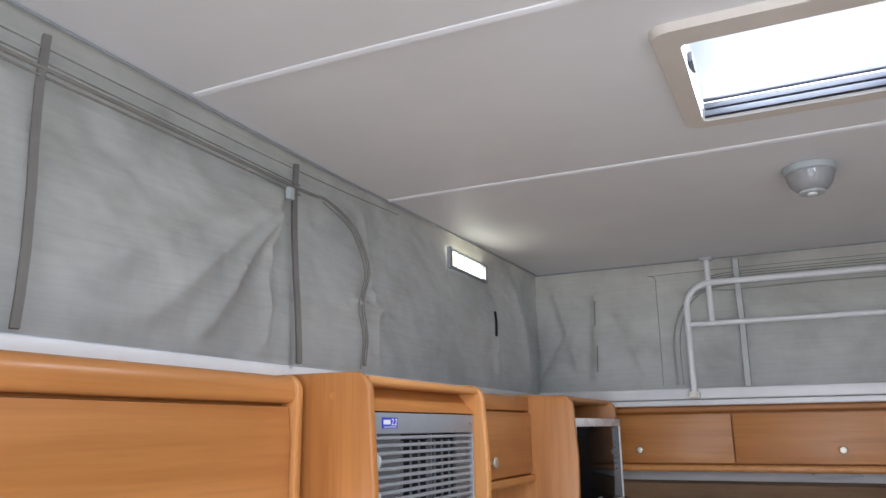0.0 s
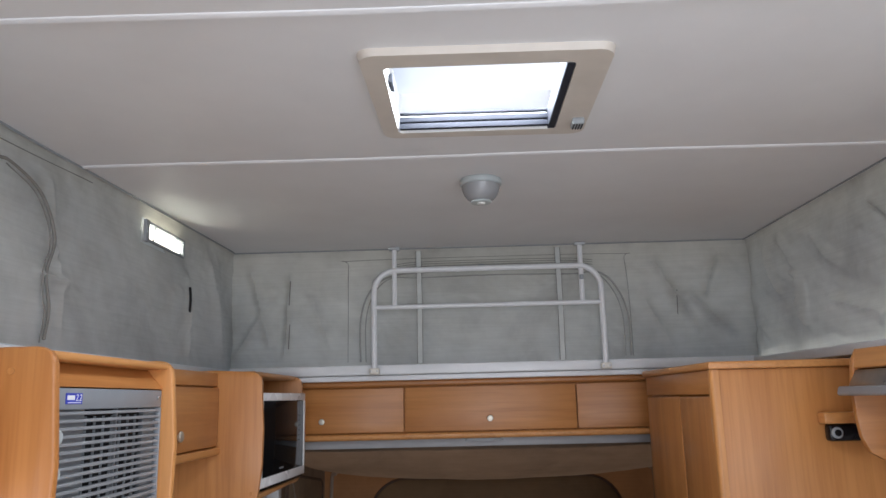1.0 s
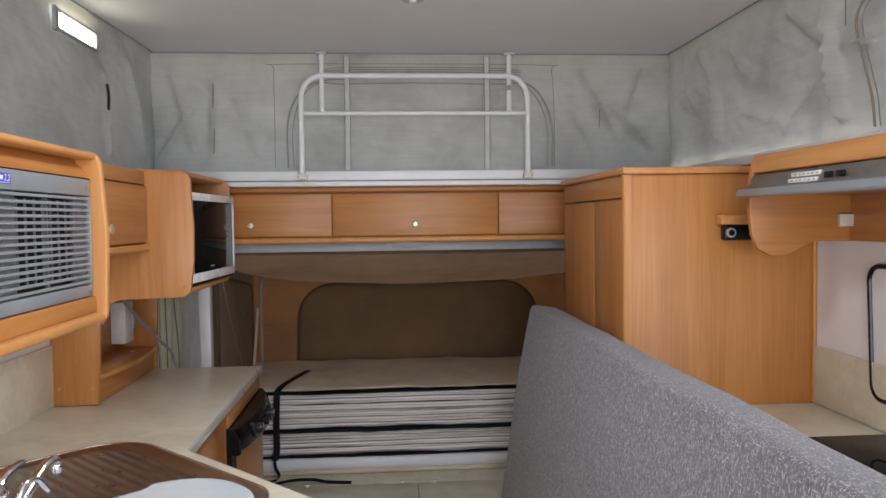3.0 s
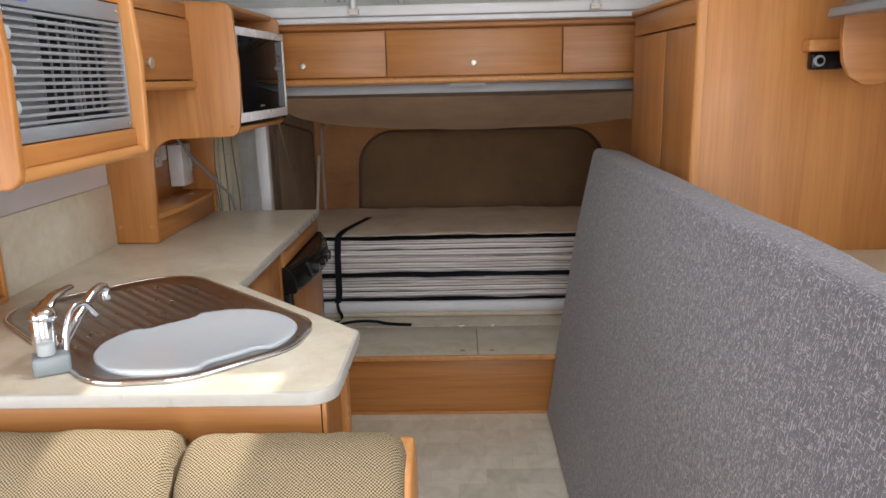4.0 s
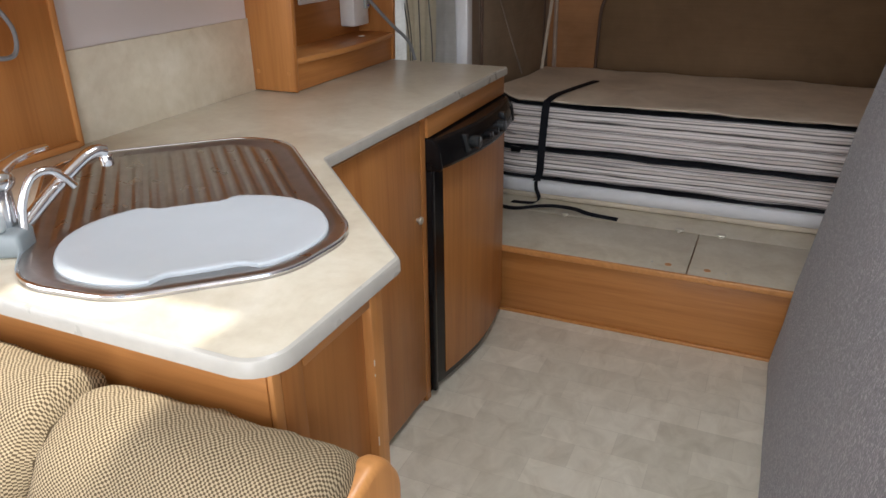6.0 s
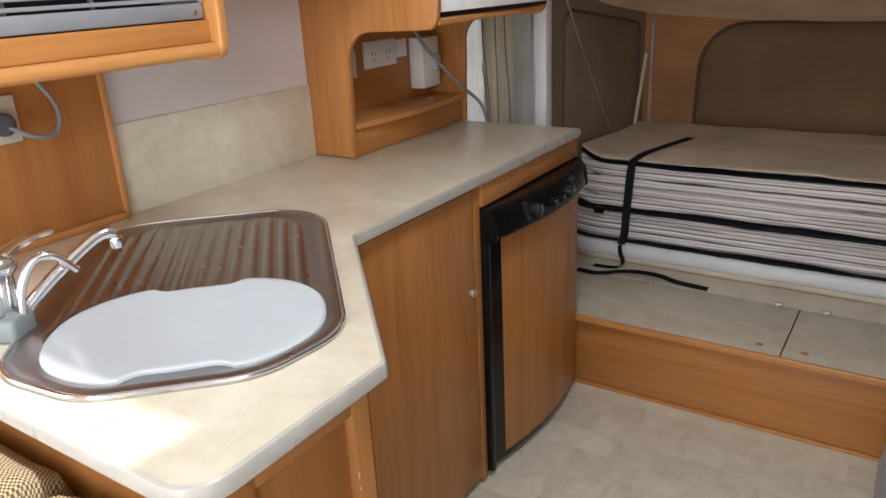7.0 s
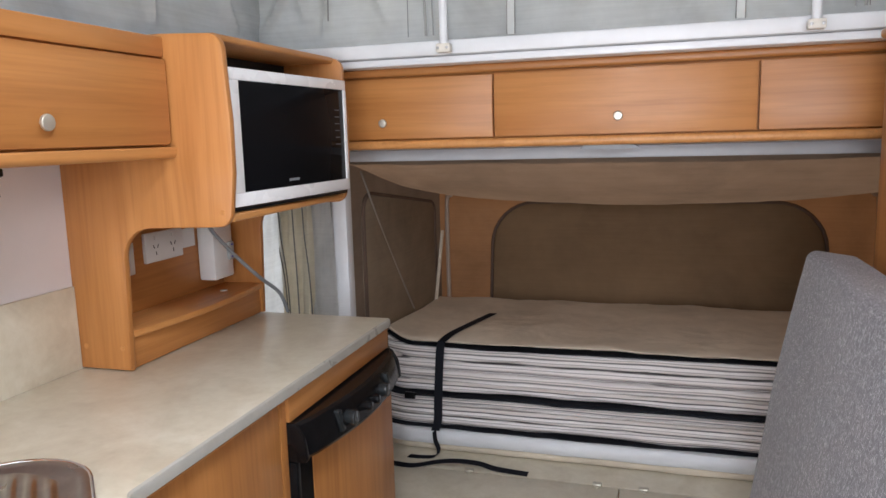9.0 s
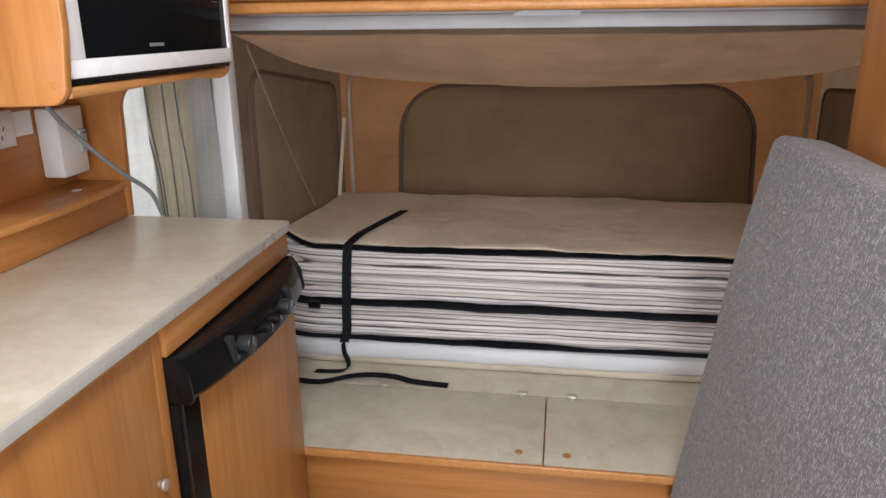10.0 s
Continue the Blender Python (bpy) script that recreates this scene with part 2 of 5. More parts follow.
WEBBING = plain("black_webbing", (0.010, 0.011, 0.015), 0.7, 0, 0.3, 200.0, 0.2, 0.12)
FOAM = plain("white_base_board", (0.76, 0.78, 0.80), 0.5, 0, 0.03)
BLUE = plain("blue_badge", (0.03, 0.05, 0.45), 0.4, 0, 0.05)
KNOB = plain("brushed_nickel", (0.62, 0.59, 0.50), 0.42, 0.7, 0.05)
MW_WHITE = plain("glossy_white_enamel", (0.88, 0.88, 0.88), 0.28, 0, 0.02)
MW_GLASS = plain("black_door_glass", (0.008, 0.008, 0.009), 0.07, 0, 0.1, 3.0, 0, 0.12)
MW_GLASS.node_tree.nodes["Principled BSDF"].inputs["IOR"].default_value = 1.16
LID = plain("white_lid_acrylic", (0.54, 0.60, 0.635), 0.14, 0, 0.02)
BEIGE_PLASTIC = plain("beige_socket_plastic", (0.62, 0.58, 0.48), 0.4, 0, 0.03)
CORD = plain("grey_cord", (0.22, 0.23, 0.24), 0.5)
LENS = plain("smoky_lamp_lens", (0.30, 0.305, 0.31), 0.12, 0, 0.05)
SCREW = plain("steel_screw", (0.5, 0.5, 0.5), 0.3, 1.0, 0.1)


def stripes():
    m = Mat("striped_mattress_ticking")
    tc = m.node("ShaderNodeTexCoord")
    sep = m.node("ShaderNodeSeparateXYZ")
    m.link(tc.outputs["Object"], sep.inputs[0])
    wob = m.noise(m.coords((1.5, 1.5, 6), False), 2.0, 3)
    z = m.math("ADD", sep.outputs["Z"], m.math("MULTIPLY", wob, 0.012))
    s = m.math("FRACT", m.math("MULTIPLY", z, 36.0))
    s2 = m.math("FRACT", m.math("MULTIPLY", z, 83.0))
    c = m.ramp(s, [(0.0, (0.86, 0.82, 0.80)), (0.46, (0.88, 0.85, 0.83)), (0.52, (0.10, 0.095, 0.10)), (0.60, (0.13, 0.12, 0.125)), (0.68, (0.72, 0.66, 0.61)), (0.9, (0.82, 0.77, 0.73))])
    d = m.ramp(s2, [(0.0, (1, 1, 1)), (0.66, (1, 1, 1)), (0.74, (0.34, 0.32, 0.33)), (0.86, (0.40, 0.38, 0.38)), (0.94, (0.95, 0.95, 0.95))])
    along = m.noise(m.coords((1.2, 1.2, 45), False), 2.0, 2)
    soft = m.ramp(along, [(0.35, (0.1, 0.1, 0.1)), (0.62, (0.16, 0.16, 0.16))])
    c = m.mix(soft, c, (0.74, 0.69, 0.66))
    m.color(m.mix(0.85, c, d, "MULTIPLY"))
    m.gloss(0.8, 0, 0.2)
    m.bump(m.noise(m.coords((2, 2, 30), False), 3, 3), 0.4, 0.01)
    return m.m


STRIPES = stripes()


def dome():
    m = Mat("milky_hatch_dome")
    m.b.inputs["Base Color"].default_value = (0.9, 0.93, 0.95, 1)
    m.gloss(0.3)
    tr = m.node("ShaderNodeBsdfTranslucent")
    tr.inputs["Color"].default_value = (0.93, 0.95, 0.96, 1)
    tp = m.node("ShaderNodeBsdfTransparent")
    mx = m.node("ShaderNodeMixShader", Fac=0.12)
    m.link(tr.outputs[0], mx.inputs[1])
    m.link(tp.outputs[0], mx.inputs[2])
    m.link(mx.outputs[0], m.t.nodes["Material Output"].inputs["Surface"])
    return m.m


DOME = dome()


def glass():
    m = Mat("window_glass")
    tp = m.node("ShaderNodeBsdfTransparent")
    gl = m.node("ShaderNodeBsdfGlossy", Roughness=0.02)
    mx = m.node("ShaderNodeMixShader", Fac=0.08)
    m.link(tp.outputs[0], mx.inputs[1])
    m.link(gl.outputs[0], mx.inputs[2])
    m.link(mx.outputs[0], m.t.nodes["Material Output"].inputs["Surface"])
    return m.m


GLASS = glass()

# ---- mesh helpers ----


def finish(bm, name, mat, smooth=None):
    me = bpy.data.meshes.new(name)
    bmesh.ops.recalc_face_normals(bm, faces=bm.faces)
    bm.to_mesh(me)
    bm.free()
    me.materials.append(mat)
    for p in me.polygons:
        p.use_smooth = True
    me.set_sharp_from_angle(angle=radians(32 if smooth is None else smooth))
    return me


def thing(name, at, label, category, group="", kind=""):
    ob = new(name)
    ob.location = at
    ob.empty_display_size = 0.05
    return tagged(ob, label, category, group, kind)


def part(name, bm, material, parent, label="", smooth=None):
    """Links a bmesh, given in world metres, as one mesh object under a thing or a part."""
    ob = new(name, finish(bm, name, material, smooth))
    if parent is not None:
        ob.parent = parent
        if parent.type == "EMPTY":
            ob.matrix_parent_inverse = Matrix.Translation(parent.location).inverted()
    if label:
        ob["label"] = label
    return ob


def solo(name, bm, material, label, category, group="", kind="", smooth=None):
    ob = new(name, finish(bm, name, material, smooth))
    return tagged(ob, label, category, group, kind)


def bx(x0, x1, y0, y1, z0, z1, bev=0.002, seg=2, bm=None, rot=None):
    one = bmesh.new()
    bmesh.ops.create_cube(one, size=1)
    bmesh.ops.transform(one, matrix=Matrix.LocRotScale(((x0 + x1) / 2, (y0 + y1) / 2, (z0 + z1) / 2), None, (abs(x1 - x0), abs(y1 - y0), abs(z1 - z0))), verts=one.verts)
    if bev:
        bmesh.ops.bevel(one, geom=one.edges[:], offset=bev, segments=seg, profile=0.5, affect="EDGES")
    if rot is not None:
        bmesh.ops.transform(one, matrix=rot, verts=one.verts)
    return join(bm, one)


def join(bm, one):
    if bm is None:
        return one
    me = bpy.data.meshes.new("tmp")
    one.to_mesh(me)
    one.free()
    bm.from_mesh(me)
    bpy.data.meshes.remove(me)
    return bm


def prism(pts, axis, a, b, bev=0.0, seg=2):
    """An outline in the two other axes, drawn out along one axis from a to b."""
    bm = bmesh.new()
    n = "xyz".index(axis)

    def at(p, d):
        v = list(p)
        v.insert(n, d)
        return v

    f = bm.faces.new([bm.verts.new(at(p, a)) for p in pts])
    got = bmesh.ops.extrude_face_region(bm, geom=[f])
    move = [0, 0, 0]
    move[n] = b - a
    bmesh.ops.translate(bm, vec=move, verts=[g for g in got["geom"] if isinstance(g, bmesh.types.BMVert)])
    if bev:
        caps = [e for e in bm.edges if abs(e.verts[0].co[n] - e.verts[1].co[n]) < 1e-6]
        bmesh.ops.bevel(bm, geom=caps, offset=bev, segments=seg, profile=0.5, affect="EDGES")
    return bm


def rounded(pts, radii, seg=6):
    """A closed outline with its corners rounded off."""
    out = []
    n = len(pts)
    for i, p in enumerate(pts):
        r = radii[i] if isinstance(radii, (list, tuple)) else radii
        p, a, b = Vector(p), Vector(pts[i - 1]), Vector(pts[(i + 1) % n])
        if r <= 0:
            out.append(p)
            continue
        da, db = (a - p).normalized(), (b - p).normalized()
        half = da.angle(db) / 2
        d = min(r / math.tan(half), (a - p).length * 0.49, (b - p).length * 0.49)
        rr = d * math.tan(half)
        c = p + (da + db).normalized() * (rr / math.sin(half))
        s, e = p + da * d - c, p + db * d - c
        ang = s.angle_signed(e) if s.length and e.length else 0
        for k in range(seg + 1):
            q = s.copy()
            q.rotate(Matrix.Rotation(-ang * k / seg, 2))
            out.append(c + q)
    return [tuple(v) for v in out]


def tube(path, r, sides=10, bm=None, closed=False, flat=1.0):
    """A round bar along a line of places."""
    one = bmesh.new()
    pts = [Vector(p) for p in path]
    n = len(pts)
    rings = []
    up = Vector((0.13, 0.21, 0.97))
    for i, p in enumerate(pts):
        a = pts[i - 1] if (i or closed) else p
        b = pts[(i + 1) % n] if (i < n - 1 or closed) else p
        d = (b - a).normalized()
        u = up - d * up.dot(d)
        if u.length < 0.05:
            u = d.orthogonal()
        u.normalize()
        up = u
        v = d.cross(u)
        rad = r[i] if isinstance(r, (list, tuple)) else r
        rings.append([one.verts.new(p + (u * math.cos(t) * flat + v * math.sin(t)) * rad) for t in [2 * math.pi * k / sides for k in range(sides)]])
    for i in range(n if closed else n - 1):
        ra, rb = rings[i], rings[(i + 1) % n]
        for k in range(sides):
            one.faces.new((ra[k], ra[(k + 1) % sides], rb[(k + 1) % sides], rb[k]))
    if not closed:
        one.faces.new(rings[0][::-1])
        one.faces.new(rings[-1])
    return join(bm, one)


def ribbon(path, width, thick, side):
    """A flat strap along a line of places; side is the way across it."""
    bm = bmesh.new()
    pts = [Vector(p) for p in path]
    s = Vector(side).normalized()
    rows = []
    for i, p in enumerate(pts):
        d = (pts[min(i + 1, len(pts) - 1)] - pts[max(i - 1, 0)]).normalized()
        nrm = d.cross(s).normalized() * thick / 2
        w = s * width / 2
        rows.append([bm.verts.new(p + q) for q in (w + nrm, w - nrm, -w - nrm, -w + nrm)])
    for a, b in zip(rows, rows[1:]):
        for k in range(4):
            bm.faces.new((a[k], a[(k + 1) % 4], b[(k + 1) % 4], b[k]))
    bm.faces.new(rows[0])
    bm.faces.new(rows[-1][::-1])
    return bm


def curve(pts, n=8):
    """Catmull-Rom through a few places."""
    p = [Vector(q) for q in pts]
    p = [2 * p[0] - p[1]] + p + [2 * p[-1] - p[-2]]
    out = []
    for i in range(1, len(p) - 2):
        for k in range(n):
            t = k / n
            a, b, c, d = p[i - 1 : i + 3]
            out.append(0.5 * (2 * b + (c - a) * t + (2 * a - 5 * b + 4 * c - d) * t * t + (3 * b - a - 3 * c + d) * t**3))
    return out + [p[-2]]


def disc(c, axis, r, h, bev=0.0, sides=20, bm=None, r2=None):
    """A round plug at c along an axis ('x', '-x', 'y', ...)."""
    one = bmesh.new()
    bmesh.ops.create_cone(one, cap_ends=True, segments=sides, radius1=r, radius2=r if r2 is None else r2, depth=h)
    if bev:
        bmesh.ops.bevel(one, geom=[e for e in one.edges if abs(e.verts[0].co.z - e.verts[1].co.z) < 1e-6], offset=bev, segments=3, profile=0.5, affect="EDGES")
    way = {"x": (1, 0, 0), "y": (0, 1, 0), "z": (0, 0, 1)}[axis[-1]]
    way = Vector(way) * (-1 if axis[0] == "-" else 1)
    bmesh.ops.transform(one, matrix=Matrix.Translation(c) @ way.to_track_quat("Z", "Y").to_matrix().to_4x4(), verts=one.verts)
    return join(bm, one)


def sheet(corner, u, v, nu, nv, push, thick=0.004, skip=None):
    """A cloth sheet: a grid from a corner along u and v, pushed along its normal by push(s, t)."""
    bm = bmesh.new()
    c, u, v = Vector(corner), Vector(u), Vector(v)
    nrm = u.cross(v).normalized()
    g = [[bm.verts.new(c + u * (i / nu) + v * (j / nv) + nrm * push(i / nu, j / nv)) for j in range(nv + 1)] for i in range(nu + 1)]
    for i in range(nu):
        for j in range(nv):
            if skip is None or not skip((i + 0.5) / nu, (j + 0.5) / nv):
                bm.faces.new((g[i][j], g[i + 1][j], g[i + 1][j + 1], g[i][j + 1]))
    bmesh.ops.solidify(bm, geom=bm.faces[:], thickness=thick)
    return bm


def fold(x, y, seed, size=1.0):
    return noise.fractal(Vector((x * size, y * size, seed)), 0.9, 2.0, 4)

# ---- structure ----
XL, XR, YR, YF = -0.895, 1.465, -1.3, 3.3
LEDGE0, LEDGE1, CEIL = 1.638, 1.672, 2.155

solo("ground", bx(-150, 150, -150, 150, -0.08, -0.032, 0), plain("gravel_ground", (0.33, 0.31, 0.285), 0.9, 0, 0.3, 2.0), "pale gravel ground outside the camper", "ground", kind="structure")
solo("floor", bx(XL, XR, YR, 2.965, -0.03, 0, 0), VINYL, "pale beige vinyl floor printed with stone tiles", "floor", kind="structure")
bm = bx(XL - 0.04, XL, 1.0, 2.955, -0.03, LEDGE0, 0)
bx(XL - 0.04, XL, 3.27, YF + 0.04, -0.03, LEDGE0, 0, bm=bm)
bx(XL - 0.04, XL, 2.955, 3.27, -0.03, 0.55, 0, bm=bm)
bx(XL - 0.04, XL, 2.955, 3.27, 1.38, LEDGE0, 0, bm=bm)
# the gap from y -0.2 to 1.0 is unseen, added for the left fill
bx(XL - 0.04, XL, YR, -0.2, -0.03, LEDGE0, 0, bm=bm)
bx(XL - 0.04, XL, -0.2, 1.0, -0.03, 0.8, 0, bm=bm)
bx(XL - 0.04, XL, -0.2, 1.0, 1.26, LEDGE0, 0, bm=bm)
solo("wall_left", bm, WALLBOARD, "pinkish white camper side wall with a curtained window and an added unseen opening", "wall", kind="structure")
# the gap from y 0.03 to 0.67 is added for the right fill
bm = bx(XR, XR + 0.04, YR, 0.03, -0.03, LEDGE0, 0)
bx(XR, XR + 0.04, 0.67, YF + 0.04, -0.03, LEDGE0, 0, bm=bm)
bx(XR, XR + 0.04, 0.03, 0.67, 1.62, LEDGE0, 0, bm=bm)
solo("wall_right", bm, WALLBOARD, "pinkish white camper side wall with an unseen opening added for fill light", "wall", kind="structure")
# unseen wall; its low and high gaps are added around the fill lamps
bm = bx(XL - 0.04, XR + 0.04, YR - 0.04, YR, -0.03, 0.28, 0)
bx(XL - 0.04, XR + 0.04, YR - 0.04, YR, 1.47, 1.69, 0, bm=bm)
bx(XL - 0.04, XR + 0.04, YR - 0.04, YR, 2.03, CEIL, 0, bm=bm)
bx(XL - 0.04, -0.51, YR - 0.04, YR, 1.69, 2.03, 0, bm=bm)
bx(1.01, XR + 0.04, YR - 0.04, YR, 1.69, 2.03, 0, bm=bm)
bx(XL - 0.04, -0.12, YR - 0.04, YR, 0.28, 1.47, 0, bm=bm)
bx(1.02, XR + 0.04, YR - 0.04, YR, 0.28, 1.47, 0, bm=bm)
solo("wall_rear", bm, WALLBOARD, "unseen white rear wall with two openings added for fill light", "wall", kind="structure")
bm = bx(XL, -0.672, YF, YF + 0.04, -0.03, LEDGE0, 0)
bx(-0.672, XR, YF, YF + 0.04, 1.372, LEDGE0, 0, bm=bm)
bx(1.25, XR, YF, YF + 0.04, -0.03, 1.372, 0, bm=bm)
solo("wall_front", bm, WALLBOARD, "white front wall with the bed opening", "wall", kind="structure")

# roof with the hatch opening; its unseen overhang is sized to shade the canvas
HX0, HX1, HY0, HY1 = 0.043, 0.406, 1.285, 1.632
bm = bx(-0.88, HX0, YR - 0.04, 3.30, CEIL, CEIL + 0.05, 0)
bx(HX1, 1.53, YR - 0.04, 3.30, CEIL, CEIL + 0.05, 0, bm=bm)
bx(HX0, HX1, YR - 0.04, HY0, CEIL, CEIL + 0.05, 0, bm=bm)
bx(HX0, HX1, HY1, 3.30, CEIL, CEIL + 0.05, 0, bm=bm)
solo("ceiling", bm, CEILING, "smooth white pop-top roof lining", "ceiling", kind="structure")


def lean_out(y, z):
    """How far the left canvas leans outwards; it does so less towards the front."""
    return 0.052 * (z - LEDGE1) / (CEIL - LEDGE1) * (1 if y < 1.5 else max(0.0, 1 - (y - 1.5) / 1.4))


for i, y in enumerate((-0.38, 0.36, 1.10, 1.84)):
    path = [(x, y + 0.004 * math.sin(5 * x + y), CEIL) for x in [-0.80 + 2.15 * k / 30 for k in range(31)]]
    solo("ceiling_trim", tube(path, 0.009, 8, flat=0.55), CEILING, "white joint strip across the roof lining", "trim", kind="structure")

# white ledge round the top of the walls
solo("ledge_left", bx(XL, -0.768, YR, 3.02, LEDGE0, LEDGE1, 0.006), WHITE, "white painted ledge under the canvas", "ledge", kind="structure")
solo("ledge_right", bx(1.336, XR, YR, 3.02, LEDGE0, LEDGE1, 0.006), WHITE, "white painted ledge under the canvas", "ledge", kind="structure")
bm = bx(XL, XR, 3.022, YF + 0.04, LEDGE0, LEDGE1 + 0.006, 0.006)
bx(XL, XR, 3.04, YF, LEDGE0 - 0.022, LEDGE0 - 0.002, 0.003, bm=bm)
solo("ledge_front", bm, WHITE, "white painted ledge under the front canvas", "ledge", kind="structure")

# aluminium frame of the bed opening
solo("trim_bed_top", bx(-0.62, 1.25, YF - 0.022, YF - 0.002, 1.336, 1.372, 0.003), ALU, "satin aluminium strip above the bed opening", "trim", kind="structure")
bm = bx(-0.672, -0.622, YF - 0.03, YF + 0.02, 0.28, 1.372, 0.004)
solo("trim_bed_side", bm, WHITE, "white edge post of the bed opening", "trim", kind="structure")


# canvas walls, pulled into soft folds; each fold runs between two places of the sheet (along, up) in metres
def hang(seed, deep, long, folds, strong=1.35):
    def push(s, t):
        fade = math.sin(math.pi * min(1, max(0, t))) ** 0.5
        edge = min(1.0, 9 * t) * min(1.0, 9 * (1 - t))
        y, z = s * long, t * 0.483
        y += 0.010 * noise.noise(Vector((y * 5.0, z * 9.0, seed + 11)))
        z += 0.007 * noise.noise(Vector((y * 8.0, z * 6.0, seed + 17)))
        v = -0.6 * deep * fade * abs(fold(y * 2.3 + z * 1.5, z * 2.6, seed + 5)) ** 0.8
        v += deep * fade * (0.6 * fold(y * 1.9 + z * 2.4, z * 2.2, seed) + 0.4 * fold(y * 4 + z * 6, z * 5, seed + 3))
        for y0, z0, y1, z1, high, wide in folds:
            dy, dz = y1 - y0, z1 - z0
            k = max(0.0, min(1.0, ((y - y0) * dy + (z - z0) * dz) / (dy * dy + dz * dz)))
            d = math.hypot(y - y0 - k * dy, z - z0 - k * dz) / wide
            if d < 3:
                v += edge * strong * high * (0.5 * math.exp(-d * d) + 0.6 * math.exp(-1.6 * d)) * (0.35 + 0.65 * math.sin(math.pi * (0.15 + 0.7 * k)))
        return v

    return push


def leaning(push):
    return lambda s, t: push(s, t) - lean_out(YR + s * (3.07 - YR), LEDGE1 + t * (CEIL - LEDGE1))


FOLDS_LEFT = [(2.66, 0.36, 2.30, 0.06, 0.022, 0.045), (2.64, 0.33, 2.42, 0.04, 0.018, 0.035), (2.55, 0.30, 2.16, 0.10, 0.014, 0.045), (2.62, 0.30, 2.60, 0.03, 0.012, 0.014), (3.0, 0.40, 3.04, 0.03, 0.010, 0.012), (2.94, 0.17, 3.06, 0.16, 0.012, 0.012), (3.85, 0.30, 3.86, 0.03, 0.012, 0.02), (4.05, 0.38, 4.2, 0.06, 0.014, 0.02), (1.9, 0.34, 1.5, 0.08, 0.018, 0.03)]
FOLDS_RIGHT = [(1.13, 0.41, 1.15, 0.25, 0.024, 0.016), (1.15, 0.23, 1.18, 0.06, 0.028, 0.016), (1.15, 0.24, 0.92, 0.40, 0.016, 0.014), (1.16, 0.22, 0.9, 0.05, 0.010, 0.02), (0.43, 0.27, 0.46, 0.08, 0.026, 0.013), (0.30, 0.42, 0.44, 0.26, 0.014, 0.018), (0.15, 0.40, 0.25, 0.22, 0.012, 0.02), (0.55, 0.38, 0.72, 0.24, 0.010, 0.018), (1.20, 0.24, 1.36, 0.22, 0.012, 0.014), (1.45, 0.30, 1.8, 0.10, 0.014, 0.03), (0.62, 0.15, 0.9, 0.08, 0.010, 0.02)]
FOLDS_FRONT = [(0.24, 0.38, 0.22, 0.05, 0.014, 0.014), (0.08, 0.40, 0.16, 0.10, 0.014, 0.02), (0.16, 0.26, 0.02, 0.06, 0.012, 0.016), (0.32, 0.30, 0.42, 0.08, 0.010, 0.02), (1.75, 0.40, 1.9, 0.12, 0.016, 0.02), (1.88, 0.26, 2.05, 0.10, 0.014, 0.018), (1.70, 0.24, 1.80, 0.04, 0.010, 0.018), (2.0, 0.42, 1.94, 0.26, 0.012, 0.014), (0.9, 0.30, 1.1, 0.22, 0.006, 0.03)]
LY = lambda y: (y - YR) / (3.07 - YR)
LZ = lambda z: (z - LEDGE1) / (CEIL - LEDGE1)
VENT = (2.205, 2.49, 2.040, 2.094)
solo(
    "canvas_wall_left",
    sheet((-0.772, YR, LEDGE1), (0, 3.07 - YR, 0), (0, 0, CEIL - LEDGE1), 520, 60, leaning(hang(2.0, 0.016, 4.37, FOLDS_LEFT, 1.5)), 0.003, lambda s, t: LY(VENT[0]) < s < LY(VENT[1]) and LZ(VENT[2]) < t < LZ(VENT[3])),
    CANVAS, "creased grey-green pop-top canvas with a small vent", "canvas wall", kind="structure",
)
# the hole behind the camera is added for canvas_right's fill lamp
solo("canvas_wall_right", sheet((1.36, 3.07, LEDGE1), (0, YR - 3.07, 0), (0, 0, CEIL - LEDGE1), 620, 60, hang(5.0, 0.024, 4.37, [(a + 0.05, b, c + 0.05, *r) for a, b, c, *r in FOLDS_RIGHT], 1.6), 0.003, lambda s, t: 0.748 < s < 0.906 and 0.24 < t < 0.82), CANVAS, "creased grey-green pop-top canvas with an unseen opening added for fill light", "canvas wall", kind="structure")
solo("canvas_wall_front", sheet((-0.812, 3.032, LEDGE1), (2.21, 0, 0), (0, 0, CEIL - LEDGE1), 260, 56, hang(8.0, 0.024, 2.21, [(a + 0.04, b, c + 0.04, *r) for a, b, c, *r in FOLDS_FRONT], 1.7), 0.003), CANVAS, "creased grey-green front canvas", "canvas wall", kind="structure")


def zipper(name, path, r, mat, label, cat="zip"):
    solo(name, tube(curve(path, 8), r, 6), mat, label, cat, kind="structure")


XC = -0.762
CURL = [(-0.793, 1.432, 2.063), (-0.792, 1.527, 2.066), (-0.787, 1.640, 2.026), (-0.780, 1.697, 1.934), (-0.774, 1.664, 1.843), (-0.768, 1.675, 1.762), (-0.763, 1.657, 1.690)]
zipper("zip_line", [(-0.793, -1.033, 2.062), (-0.793, -0.002, 2.062), (-0.793, 1.030, 2.063)] + CURL, 0.004, ZIP, "grey zip of the canvas window flap")
zipper("zip_line", [(-0.792, -1.032, 2.049), (-0.792, -0.002, 2.049), (-0.792, 1.029, 2.050), (-0.792, 1.420, 2.049)], 0.0022, ZIP, "grey stitched hem beside the canvas zip")
